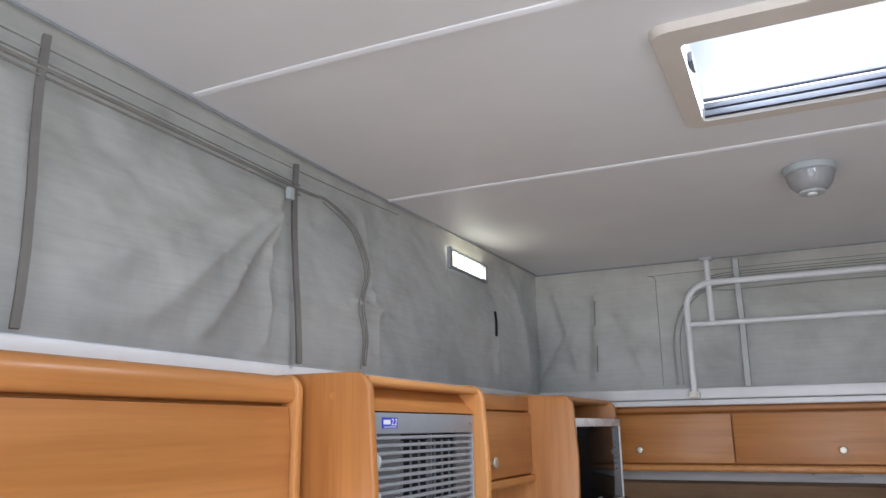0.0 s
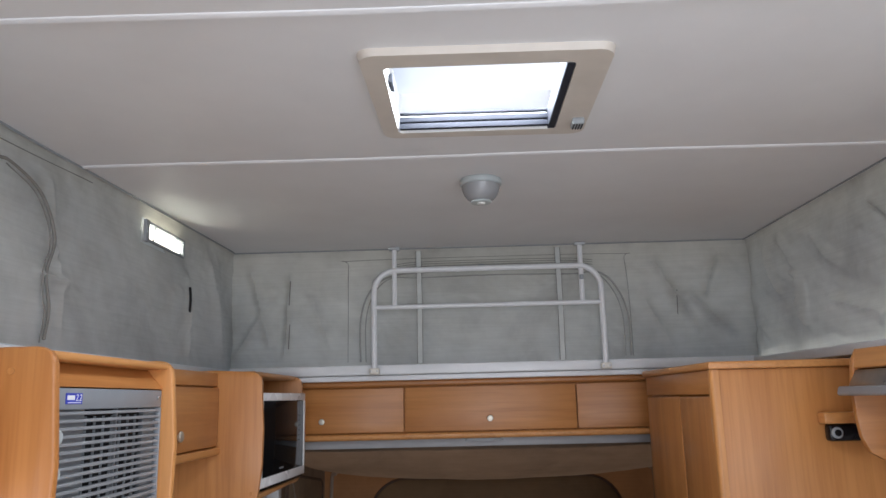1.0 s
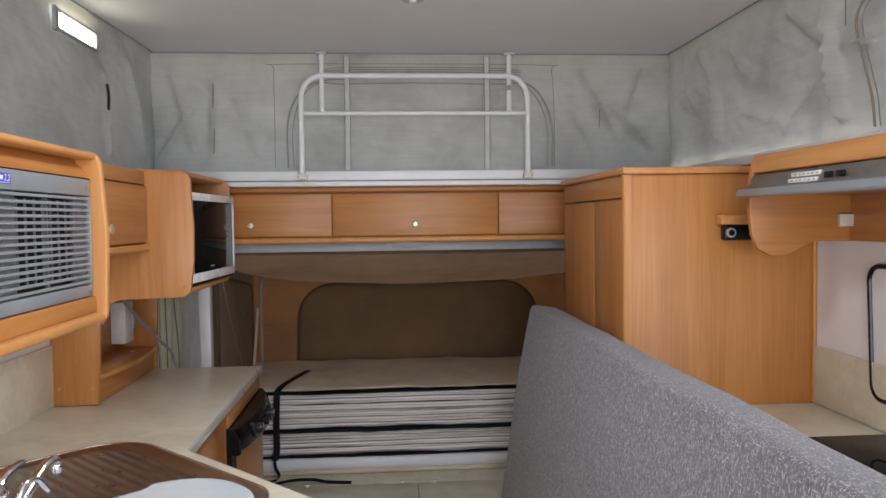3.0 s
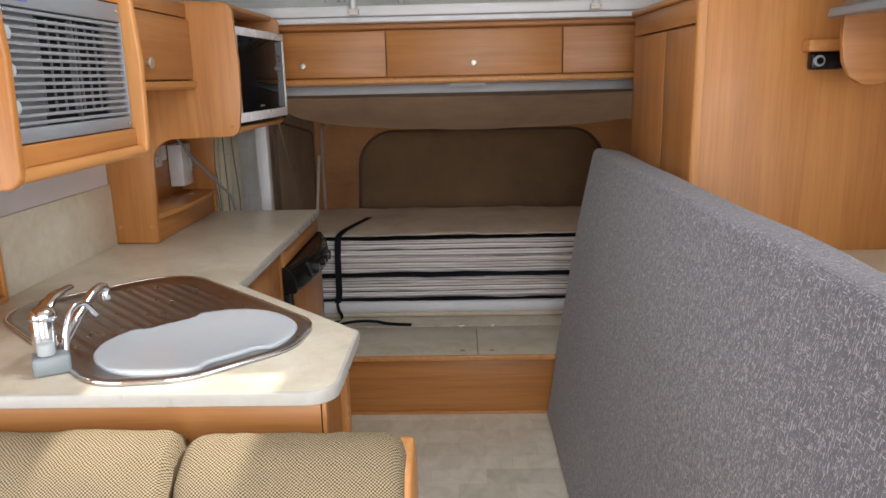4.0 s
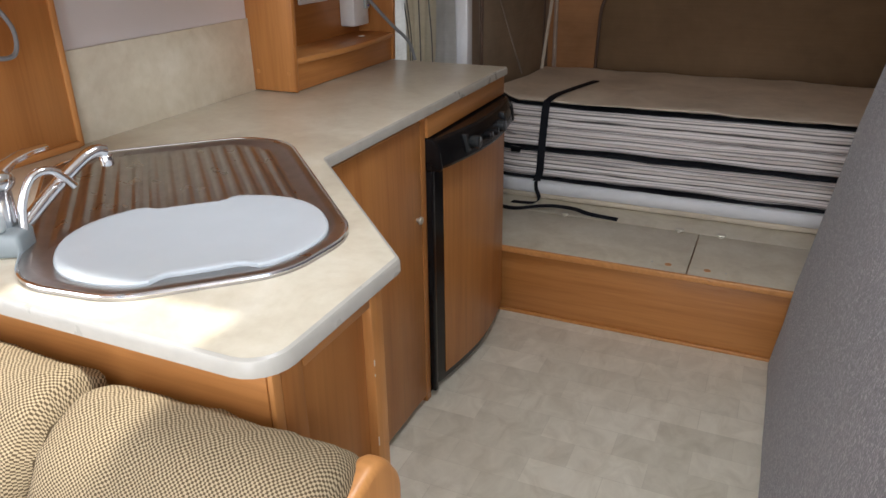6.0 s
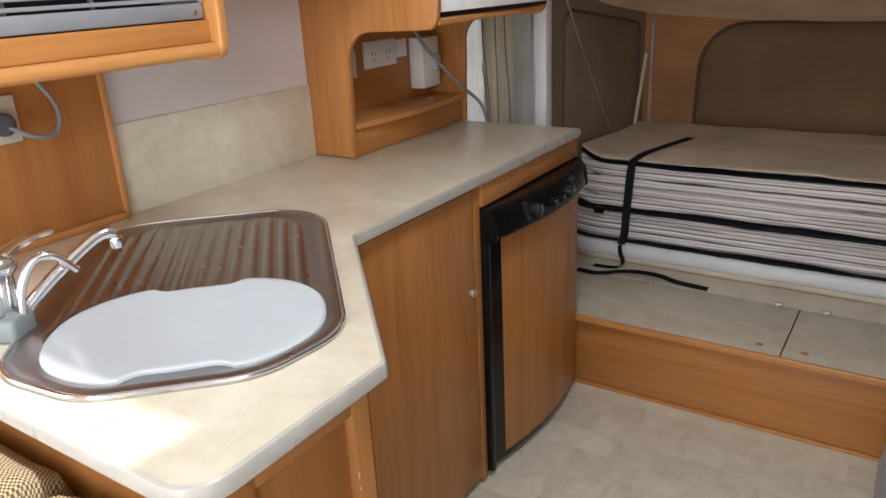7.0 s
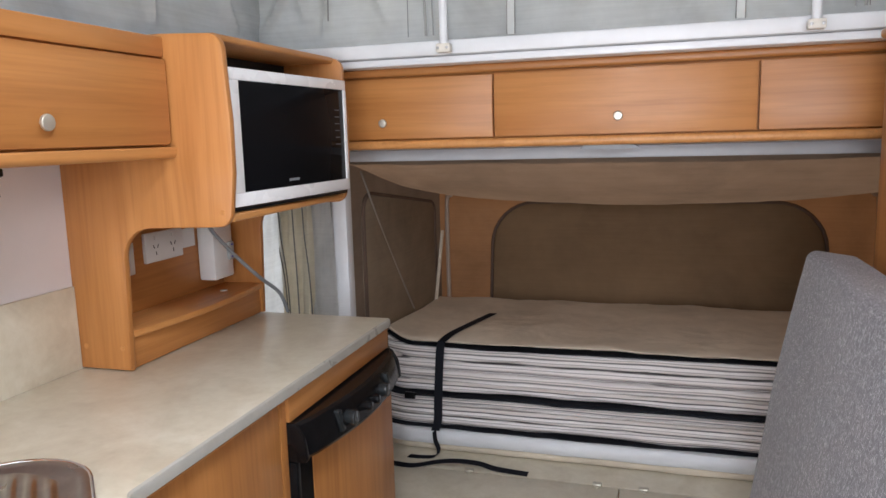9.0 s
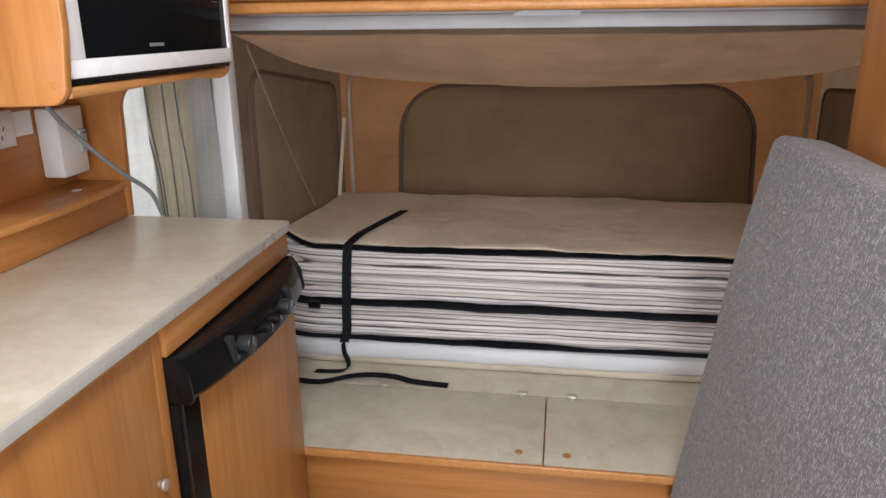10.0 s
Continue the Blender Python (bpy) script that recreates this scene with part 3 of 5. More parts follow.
zipper("zip_line", [(-0.794, -1.034, 2.072), (-0.794, -0.002, 2.072), (-0.794, 1.030, 2.073), (-0.794, 1.423, 2.072)], 0.0015, ZIP, "grey stitched hem beside the canvas zip")
zipper("zip_line", [(x, y - 0.018, z - 0.008) for x, y, z in CURL[1:]], 0.0018, ZIP, "grey stitched hem beside the canvas zip")
zipper("zip_line", [(-0.795, -1.036, 2.096), (-0.795, 0.722, 2.096), (-0.796, 1.447, 2.106), (-0.788, 1.867, 2.120)], 0.0014, ZIP, "grey stitched seam near the canvas top")
for y in (-0.5, 0.765, 1.376):
    lean = 0.04 if y > 1 else 0.035
    solo("canvas_strap", ribbon([(-0.752 - lean_out(y, z) + 0.003 * math.sin(9 * z), y + lean * (z - 1.675) / 0.45 + 0.006 * math.sin(11 * z + y), z) for z in (2.12, 2.03, 1.95, 1.87, 1.78, 1.72, 1.675)], 0.012, 0.007, (0.3, 1, 0)), STRAP_GREY, "dark grey strap hanging down the canvas", "strap", "canvas straps")
solo("zip_pull", bx(-0.786, -0.773, 1.36, 1.378, 2.022, 2.05, 0.003), PALE_GREY, "small pale plastic zip pull on the canvas", "zip pull")
zipper("zip_line", [(-0.767, 2.539, 1.939), (XC + 0.002, 2.53, 1.9), (-0.766, 2.542, 1.854)], 0.005, DARK, "dark slit in the canvas seam")
# front canvas arch zip and straps
YC = 3.012
for dx in (0.0, 0.022):
    a = [(-0.235 + dx, YC, 1.69), (-0.235 + dx, YC, 1.86), (-0.20 + dx, YC, 1.97), (-0.13 + dx, YC, 2.03), (0.0, YC, 2.05 - dx), (0.3, YC, 2.055 - dx), (0.62, YC, 2.05 - dx), (0.745 - dx, YC, 2.03), (0.81 - dx, YC, 1.97), (0.85 - dx, YC, 1.86), (0.852 - dx, YC, 1.69)]
    zipper("zip_line", a, 0.0025 if dx else 0.004, SEAM, "grey arched zip of the front canvas flap")
for x in (0.0055, 0.578):
    solo("seam_tape", ribbon([(x, YC - 0.002, 2.14), (x + 0.002, YC - 0.004, 1.9), (x, YC - 0.002, 1.68)], 0.019, 0.003, (1, 0, 0)), TAPE, "pale grey tape sewn down the front canvas", "canvas tape", "canvas tapes")
    for d in (-0.0105, 0.0105):
        zipper("zip_line", [(x + d, YC - 0.002, 2.14), (x + d + 0.002, YC - 0.004, 1.9), (x + d, YC - 0.002, 1.68)], 0.0014, ZIP, "dark stitched edge of the canvas tape")
zipper("zip_line", [(-0.287, YC, 1.69), (-0.286, YC, 1.9), (-0.285, YC, 2.085), (-0.268, YC, 2.106), (0.3, YC, 2.11), (0.832, YC, 2.106), (0.850, YC, 2.085), (0.86, YC, 1.9), (0.86, YC, 1.69)], 0.0011, ZIP, "fine stitched outline of the front flap")
for z in (2.075, 2.085, 2.094):
    zipper("zip_line", [(-0.1, YC, z - 0.01), (0.0, YC, z), (0.3, YC, z + 0.002), (0.6, YC, z), (0.72, YC, z - 0.01)], 0.0012, ZIP, "stitched hem above the front zip")
solo("zip_pull", bx(0.25, 0.275, YC - 0.012, YC - 0.002, 2.066, 2.078, 0.003), GREY, "small grey zip pull on the front canvas", "zip pull")
for x, z in ((-0.53, 1.80), (-0.53, 1.98), (1.05, 1.9)):
    zipper("zip_line", [(x, YC, z - 0.05), (x + 0.004, YC, z + 0.05)], 0.0018, ZIP, "grey seam in the front canvas")
zipper("zip_line", [(1.345, 1.0, 2.10), (1.345, 1.562, 2.086), (1.345, 1.709, 2.018), (1.345, 1.763, 1.958), (1.345, 1.73, 1.848), (1.345, 1.70, 1.76), (1.345, 1.687, 1.685)], 0.0032, ZIP_BROWN, "brownish zip of the canvas window flap")
zipper("zip_line", [(1.347, 1.0, 2.085), (1.347, 1.552, 2.072), (1.347, 1.692, 2.008), (1.347, 1.742, 1.955), (1.347, 1.712, 1.848), (1.347, 1.682, 1.76), (1.347, 1.67, 1.685)], 0.0014, ZIP_BROWN, "stitched hem beside the canvas zip")
zipper("zip_line", [(1.347, 1.81, 2.08), (1.347, 1.81, 1.96)], 0.0018, ZIP, "fine seam in the canvas")
for x, out in ((-0.762, 1.0), (1.345, 0.0)):
    zipper("canvas_edge", [(x - out * lean_out(y, CEIL), y, CEIL - 0.003) for y in (YR, 0.5, 1.5, 1.9, 2.4, 2.9, 3.02)], 0.003, GREY, "dark bead where the canvas meets the roof", "trim")
zipper("canvas_edge", [(-0.76, 3.015, CEIL - 0.003), (0.3, 3.015, CEIL - 0.003), (1.345, 3.015, CEIL - 0.003)], 0.003, GREY, "dark bead where the canvas meets the roof", "trim")

# vent in the canvas
vent = thing("canvas_vent", (-0.77, 2.35, 2.035), "small slot vent in the canvas letting in daylight", "vent")
VX = -0.782
bm = bx(VX - 0.006, VX + 0.005, 2.186, 2.212, 2.032, 2.101, 0.002)
bx(VX - 0.004, VX + 0.006, 2.485, 2.5, 2.035, 2.098, 0.002, bm=bm)
bx(VX - 0.004, VX + 0.006, 2.21, 2.485, 2.09, 2.098, 0.002, bm=bm)
bx(VX - 0.004, VX + 0.006, 2.21, 2.485, 2.035, 2.044, 0.002, bm=bm)
part("frame", bm, GREY, vent)
# added sheet, lit from behind, for the white daylight in the open slot
part("pane", bx(VX - 0.009, VX - 0.008, 2.180, 2.505, 2.028, 2.106, 0), DOME, vent, "added backlit sheet standing for the bright outdoors")
part("stay", ribbon([(VX, 2.25, 2.04), (VX, 2.262, 2.094)], 0.008, 0.003, (0, 1, 0)), GREY, vent)
area("vent_daylight", (-0.800, 2.348, 2.067), (0.3, 2.348, 2.5), 0.27, 0.046, 1.6, (1, 0.93, 0.72))

# ---- roof hatch ----
hatch = thing("roof_hatch", (0.25, 1.455, CEIL), "cream plastic roof hatch with milky dome and pleated blind", "roof hatch")
outer = rounded([(-0.002, 1.232), (0.472, 1.236), (0.476, 1.672), (0.006, 1.665)], 0.03, 5)
inner = rounded([(0.045, 1.288), (0.404, 1.288), (0.404, 1.63), (0.045, 1.63)], 0.012, 5)
bm = bmesh.new()
rings = []
for z, o, i in ((CEIL - 0.014, 0.010, 0.0), (CEIL + 0.002, 0.0, 0.0)):
    rings.append(([bm.verts.new((*(Vector(p) + (Vector((0.25, 1.457)) - Vector(p)) * o * 2), z)) for p in outer], [bm.verts.new((*p, z + (0.0 if z < CEIL else 0.08))) for p in inner]))
n = len(outer)
for k in range(n):
    j = (k + 1) % n
    (o0, i0), (o1, i1) = rings
    bm.faces.new((o0[k], o0[j], i0[j], i0[k]))
    bm.faces.new((o1[k], o1[j], o0[j], o0[k]))
part("frame", bm, FRAME_TAUPE, hatch)
bm = bmesh.new()
rings = [[bm.verts.new((*p, CEIL + z)) for p in inner] for z in (-0.0138, 0.082)]
for k in range(n):
    bm.faces.new((rings[0][k], rings[0][(k + 1) % n], rings[1][(k + 1) % n], rings[1][k]))
part("well", bm, WHITE_PLASTIC, hatch, "white inner lining of the hatch")
bm = bmesh.new()
bmesh.ops.create_grid(bm, x_segments=14, y_segments=14, size=0.5)
for v in bm.verts:
    u, w = v.co.x * 2, v.co.y * 2
    v.co = Vector((0.231 + u * 0.2, 1.459 + w * 0.195, CEIL + 0.075 + 0.05 * (1 - u * u) ** 0.5 * (1 - w * w) ** 0.5))
d = part("dome", bm, DOME, hatch, "milky white acrylic dome")
d.visible_shadow = False
for z, h in ((-0.012, 0.012), (0.004, 0.012), (0.022, 0.004)):
    part("blind_slat", bx(0.049, 0.389, 1.606, 1.618, CEIL + z, CEIL + z + h, 0.001), BLIND, hatch, "grey pleat of the folded blind")
part("blind_rail", bx(0.386, 0.403, 1.29, 1.628, CEIL - 0.015, CEIL + 0.03, 0.003), BLIND, hatch, "grey blind rail")
part("blind_grip", bx(0.046, 0.055, 1.38, 1.43, CEIL + 0.0, CEIL + 0.02, 0.003), BLIND, hatch, "grey blind grip")
part("catch", bx(0.435, 0.462, 1.565, 1.605, CEIL - 0.028, CEIL - 0.013, 0.004), GREY, hatch, "grey latch with slots")
for k in range(4):
    part("catch_slot", bx(0.438 + 0.006 * k, 0.440 + 0.006 * k, 1.57, 1.60, CEIL - 0.030, CEIL - 0.027, 0), DARK, hatch)

# round ceiling lamp
LX, LYC = 0.243, 2.068
lamp = thing("ceiling_lamp", (LX, LYC, CEIL), "round grey ceiling lamp with ribbed lens, switched off", "ceiling lamp")
part("housing", disc((LX, LYC, CEIL - 0.009), "-z", 0.061, 0.018, 0.004, 32), PALE_GREY, lamp)
bm = bmesh.new()
rings = []
for rad, down in ((0.0545, 0.017), (0.053, 0.030), (0.047, 0.046), (0.038, 0.058), (0.026, 0.064), (0.010, 0.066)):
    rings.append([bm.verts.new((LX + rad * (1 + 0.018 * (k % 2)) * math.cos(math.tau * k / 56), LYC + rad * (1 + 0.018 * (k % 2)) * math.sin(math.tau * k / 56), CEIL - down)) for k in range(56)])
for a, b in zip(rings, rings[1:]):
    for k in range(56):
        bm.faces.new((a[k], a[(k + 1) % 56], b[(k + 1) % 56], b[k]))
bm.faces.new(rings[-1])
part("lens", bm, LENS, lamp, "smoky ribbed lens")
part("collar", disc((LX, LYC, CEIL - 0.066), "-z", 0.030, 0.006, 0.002, 28), PALE_GREY, lamp, "grey ring round the lens end")
part("button", disc((LX, LYC - 0.004, CEIL - 0.070), "-z", 0.011, 0.008, 0.002), WHITE_PLASTIC, lamp)
part("switch", disc((LX, LYC + 0.048, CEIL - 0.024), "-z", 0.013, 0.024, 0.004), PALE_GREY, lamp)

# ---- tubular bed rail standing on the front ledge ----
rail = thing("bed_safety_rail", (0.28, 3.0, LEDGE1), "white tubular steel rail standing on the front ledge", "safety rail")
YB = 2.992
left, right, top = -0.178, 0.745, 2.058
arc = [(left, YB, 1.655)] + [(left, YB, 1.95)]
arc += [(left + 0.09 - 0.09 * math.cos(a), YB, top - 0.09 + 0.09 * math.sin(a)) for a in [math.pi / 2 * k / 7 for k in range(8)]]
arc += [(right - 0.09 + 0.09 * math.sin(a), YB, top - 0.09 + 0.09 * math.cos(a)) for a in [math.pi / 2 * k / 7 for k in range(8)]]
arc += [(right, YB, 1.655)]
part("hoop", tube(arc, 0.0115, 12), WHITE, rail)
part("cross_bar", tube([(left, YB, 1.907), (right, YB, 1.907)], 0.0095, 12), WHITE, rail)
for x in (-0.094, 0.668):
    p = part("upright", tube([(x, YB + 0.004, 1.907), (x, YB + 0.004, CEIL - 0.002)], 0.0105, 10), WHITE, rail)
    part("ceiling_flange", bx(x - 0.022, x + 0.022, YB - 0.014, YB + 0.022, CEIL - 0.012, CEIL - 0.001, 0.003), ALU, p)
for x in (left, right):
    p = part("foot_bracket", bx(x - 0.02, x + 0.02, YB - 0.014, YB + 0.016, 1.64, 1.664, 0.004), CREAM_PLASTIC, rail)
    for d in (-0.013, 0.013):
        part("screw", disc((x + d, YB - 0.016, 1.652), "-y", 0.004, 0.004, 0.001, 10), SCREW, p)
part("clip", bx(0.66, 0.676, YB - 0.014, YB + 0.014, 2.0, 2.02, 0.003), GREY, rail)


# ---- handles used on all the cupboards ----
def knob(parent, c, axis, r=0.0125):
    k = part("knob", disc(Vector(c), axis, r, 0.008, 0.0025, 24), KNOB, parent, "brushed nickel knob")
    way = {"x": Vector((1, 0, 0)), "y": Vector((0, 1, 0))}[axis[-1]] * (-1 if axis[0] == "-" else 1)
    part("knob_stem", disc(Vector(c) - way * 0.008, axis, 0.006, 0.012, 0.001, 14), KNOB, k)
    return k


# ---- front overhead locker above the bed ----
fl = thing("overhead_locker", (0.3, 3.2, 1.38), "beech laminate locker row above the bed opening", "locker")
part("body", bx(-0.60, 1.25, 3.135, YF - 0.003, 1.39, 1.612, 0.002), WOOD_X, fl)
part("top_rail", prism(rounded([(3.108, 1.592), (3.3, 1.592), (3.3, 1.618), (3.108, 1.618)], [0.01, 0, 0, 0.01]), "x", -0.60, 1.25), WOOD_X, fl)
part("bottom_rail", prism(rounded([(3.098, 1.378), (3.26, 1.378), (3.26, 1.404), (3.098, 1.404)], [0.012, 0, 0, 0.012]), "x", -0.60, 1.25), EDGE_Y, fl)


def bowed_door_y(x0, x1):
    prof = [(3.114, 1.409), (3.109, 1.44), (3.108, 1.49), (3.109, 1.54), (3.114, 1.585), (3.134, 1.585), (3.134, 1.409)]
    return prism(prof, "x", x0, x1, 0.0015)


for x0, x1, kx in ((-0.56, -0.0725, -0.408), (-0.067, 0.634, 0.281), (0.6395, 1.21, None)):
    d = part("door", bowed_door_y(x0, x1), WOOD_X, fl)
    if kx is not None:
        knob(d, (kx, 3.096, 1.456), "-y")
part("latch", prism(rounded([(0.165, 1.366), (0.345, 1.366), (0.32, 1.378), (0.19, 1.378)], 0.004), "y", 3.13, 3.17), GREY, fl, "grey moulded latch")

# ---- left overhead lockers ----
ol = thing("overhead_locker", (-0.75, 0.6, 1.4), "beech laminate overhead locker with lift-up door", "locker")
part("body", bx(XL, -0.645, -0.6, 1.19, 1.36, 1.634, 0.002), WOOD_Y, ol)
part("top_rail", prism(rounded([(-0.66, 1.588), (-0.618, 1.588), (-0.618, 1.634), (-0.66, 1.634)], [0, 0.012, 0.02, 0], 6), "y", -0.6, 1.19), WOOD_Y, ol)
part("door", prism([(-0.645, 1.37), (-0.626, 1.372), (-0.62, 1.42), (-0.62, 1.53), (-0.626, 1.582), (-0.645, 1.584)], "y", -0.595, 1.185, 0.0015), WOOD_Y, ol)
part("end_panel", prism(rounded([(XL, 1.35), (-0.612, 1.35), (-0.612, 1.637), (XL, 1.637)], [0, 0.02, 0.03, 0]), "y", 1.19, 1.208, 0.004, 2), EDGE, ol)

# ---- air conditioner bay ----
bay = thing("air_conditioner_housing", (-0.7, 1.48, 1.25), "projecting beech laminate housing round the air conditioner", "housing")
AX, A0, A1 = -0.514, 1.262, 1.718
SIDE = rounded([(XL, 1.238), (AX + 0.028, 1.238), (AX + 0.034, 1.45), (AX + 0.02, 1.64), (XL, 1.64)], [0, 0.03, 0, 0.035, 0], 6)
part("side_panel", prism(SIDE, "y", 1.224, 1.242, 0.005, 3), WOOD_Z, bay)
part("side_panel", prism(SIDE, "y", 1.722, 1.742, 0.005, 3), EDGE, bay)
for z in (1.36, 1.60):
    part("cover_cap", disc((AX - 0.05, 1.2235, z), "-y", 0.006, 0.002, 0.0005, 14), EDGE, bay, "small beech screw cover")
part("top_board", prism(rounded([(XL, 1.619), (AX + 0.012, 1.619), (AX + 0.012, 1.634), (XL, 1.634)], [0, 0.007, 0.007, 0]), "y", 1.242, 1.722), EDGE_Y, bay)
part("valance", prism([(AX - 0.006, 1.575), (AX + 0.002, 1.575), (AX - 0.014, 1.592), (AX - 0.036, 1.6185), (AX - 0.052, 1.6185)], "y", 1.242, 1.722), WOOD_Y, bay)
part("bottom_board", prism(rounded([(XL, 1.245), (AX + 0.024, 1.245), (AX + 0.024, 1.269), (XL, 1.269)], [0, 0.011, 0.011, 0]), "y", 1.242, 1.722), EDGE_Y, bay)
part("lower_strip", bx(AX - 0.011, AX + 0.006, 1.242, 1.722, 1.2695, 1.306, 0.002), WOOD_Y, bay)

ac = thing("air_conditioner", (-0.65, 1.49, 1.31), "silver-grey air conditioner front with louvred grille", "air conditioner")
part("body", bx(-0.86, AX - 0.021, A0 - 0.012, A1 + 0.002, 1.308, 1.574, 0.003), AC_DARK, ac)
part("top_band", bx(AX - 0.023, AX + 0.001, A0 - 0.016, A1, 1.535, 1.573, 0.003), SILVER, ac, "smooth silver-grey band")
part("bottom_band", bx(AX - 0.023, AX + 0.001, A0 - 0.016, A1, 1.308, 1.334, 0.003), SILVER, ac, "scuffed silver-grey band")
for y0, y1 in ((A0 + 0.046, A0 + 0.135), (A1 - 0.066, A1)):
    part("side_plate", bx(AX - 0.023, AX - 0.011, y0, y1, 1.334, 1.535, 0.001), SILVER, ac)
part("edge_strip", bx(AX - 0.020, AX + 0.0012, A1 - 0.006, A1, 1.334, 1.535, 0.001), SILVER, ac)
part("divider", bx(AX - 0.018, AX - 0.0095, 1.522, 1.528, 1.334, 1.535, 0.001), BARS, ac)
for k in range(8):
    y = A0 + 0.14 + 0.035 * k
    part("upright", bx(AX - 0.014, AX - 0.0092, y - 0.0005, y + 0.0005, 1.352, 1.522, 0), GREY, ac)
for k in range(15):
    z = 1.341 + 0.0134 * k
    part("louvre", bx(AX - 0.009, AX, A0 + 0.03, A1 - 0.006, z - 0.0030, z + 0.0030, 0.0010, 1), BARS, ac)
part("control_plate", bx(AX - 0.023, AX - 0.002, A0 - 0.016, A0 + 0.03, 1.334, 1.535, 0.002), WHITE_PLASTIC, ac, "white control strip")
for z in (1.49, 1.43, 1.37):
    c = part("control_knob", disc((AX + 0.006, A0 + 0.008, z), "x", 0.012, 0.018, 0.003, 18), PALE_GREY, ac)
badge = part("badge", bx(AX + 0.0008, AX + 0.002, A0 + 0.042, A0 + 0.098, 1.545, 1.564, 0), BLUE, ac, "blue badge")
for dy, w, z, h in ((0.046, 0.025, 1.556, 0.008), (0.048, 0.046, 1.5475, 0.0012)):
    part("badge_mark", bx(AX + 0.0019, AX + 0.0024, A0 + dy, A0 + dy + w, z - h / 2, z + h / 2, 0), WHITE_PLASTIC, badge)
txt = bpy.data.curves.new("digits", "FONT")
txt.body, txt.size, txt.extrude, txt.shear = "2.2", 0.017, 0.0003, 0.2
holder = bpy.data.objects.new("digits", txt)
bm = bmesh.new()
flat = bpy.data.meshes.new_from_object(holder)
bm.from_mesh(flat)
bpy.data.meshes.remove(flat)
bpy.data.objects.remove(holder)
bmesh.ops.transform(bm, matrix=Matrix(((0, 0, 1, AX + 0.0022), (1, 0, 0, A0 + 0.074), (0, 1, 0, 1.5505), (0, 0, 0, 1))), verts=bm.verts)
part("digits", bm, WHITE_PLASTIC, badge)
for z in (1.556, 1.32):
    part("screw", disc((AX + 0.002, A1 - 0.018, z), "x", 0.0045, 0.003, 0.001, 12), SCREW, ac)

# ---- locker between the air conditioner and the microwave ----
ml = thing("overhead_locker", (-0.75, 2.03, 1.39), "beech laminate overhead locker with a round knob", "locker")
part("body", bx(XL, -0.605, 1.743, 2.344, 1.392, 1.632, 0.002), WOOD_Y, ml)
part("top_rail", bx(-0.61, -0.592, 1.743, 2.344, 1.592, 1.634, 0.003), WOOD_Y, ml)
d = part("door", prism(rounded([(1.745, 1.413), (2.338, 1.413), (2.338, 1.587), (1.745, 1.587)], [0.002, 0.014, 0.008, 0.002]), "x", -0.605, -0.585, 0.002), WOOD_Y, ml)
knob(d, (-0.573, 2.004, 1.456), "x", 0.0145)
part("bottom_rail", prism(rounded([(XL, 1.384), (-0.578, 1.384), (-0.578, 1.408), (XL, 1.408)], [0, 0.016, 0.004, 0]), "y", 1.743, 2.344), EDGE_Y, ml)
led = thing("reading_lamp", (-0.66, 1.93, 1.384), "small black clip lamp under the overhead locker", "lamp")
part("bracket", bx(-0.69, -0.632, 1.902, 1.962, 1.368, 1.3835, 0.004), BLACK, led)
part("head", disc((-0.652, 1.934, 1.352), "-z", 0.014, 0.034, 0.003, 18, r2=0.026), FIN, led)

# ---- microwave tower ----
tower = thing("microwave_cabinet", (-0.7, 2.64, 0.9), "beech laminate microwave cabinet with a niche on the counter", "cabinet")
SHAPE = [(XL, 0.902), (-0.750, 0.902), (-0.741, 1.14)]
SHAPE += [(-0.741 + 0.075 * (1 - math.cos(a)), 1.16 + 0.072 * math.sin(a)) for a in [math.pi / 2 * k / 7 for k in range(8)]]
SHAPE += [(-0.50, 1.236)] + [(-0.492 + 0.034 * math.sin(a), 1.270 - 0.034 * math.cos(a)) for a in [math.pi / 2 * k / 6 for k in range(1, 7)]]
SHAPE += [(-0.448, 1.35), (-0.446, 1.46), (-0.452, 1.56)] + [(-0.487 + 0.034 * math.cos(a), 1.60 + 0.036 * math.sin(a)) for a in [math.pi / 2 * k / 6 for k in range(0, 7)]]
SHAPE += [(-0.60, 1.642), (XL, 1.642)]
part("side_panel", prism(SHAPE, "y", 2.345, 2.363, 0.004, 2), WOOD_Z, tower)
part("side_panel", prism(SHAPE, "y", 2.920, 2.938, 0.004, 2), WOOD_Z, tower)
for x, z in ((-0.478, 1.268), (-0.768, 0.955), (-0.87, 0.955)):
    part("cover_cap", disc((x, 2.3445, z), "-y", 0.006, 0.002, 0.0005, 14), EDGE, tower, "small beech screw cover")
part("top_board", prism(rounded([(XL, 1.622), (-0.478, 1.622), (-0.478, 1.638), (XL, 1.638)], [0, 0.007, 0.007, 0]), "y", 2.363, 2.92), EDGE_Y, tower)
part("shelf", prism(rounded([(XL, 1.246), (-0.462, 1.246), (-0.462, 1.263), (XL, 1.263)], [0, 0.007, 0.007, 0]), "y", 2.363, 2.92), EDGE_Y, tower)
part("rear_panel", bx(-0.893, -0.878, 2.363, 2.92, 0.902, 1.246, 0.001), WOOD_Y, tower)
# shade of the bay painted on its back, plus an added board above
part("rear_panel", bx(-0.893, -0.878, 2.363, 2.92, 1.263, 1.622, 0.001), DARK, tower, "bay back painted black as the shade behind the microwave")
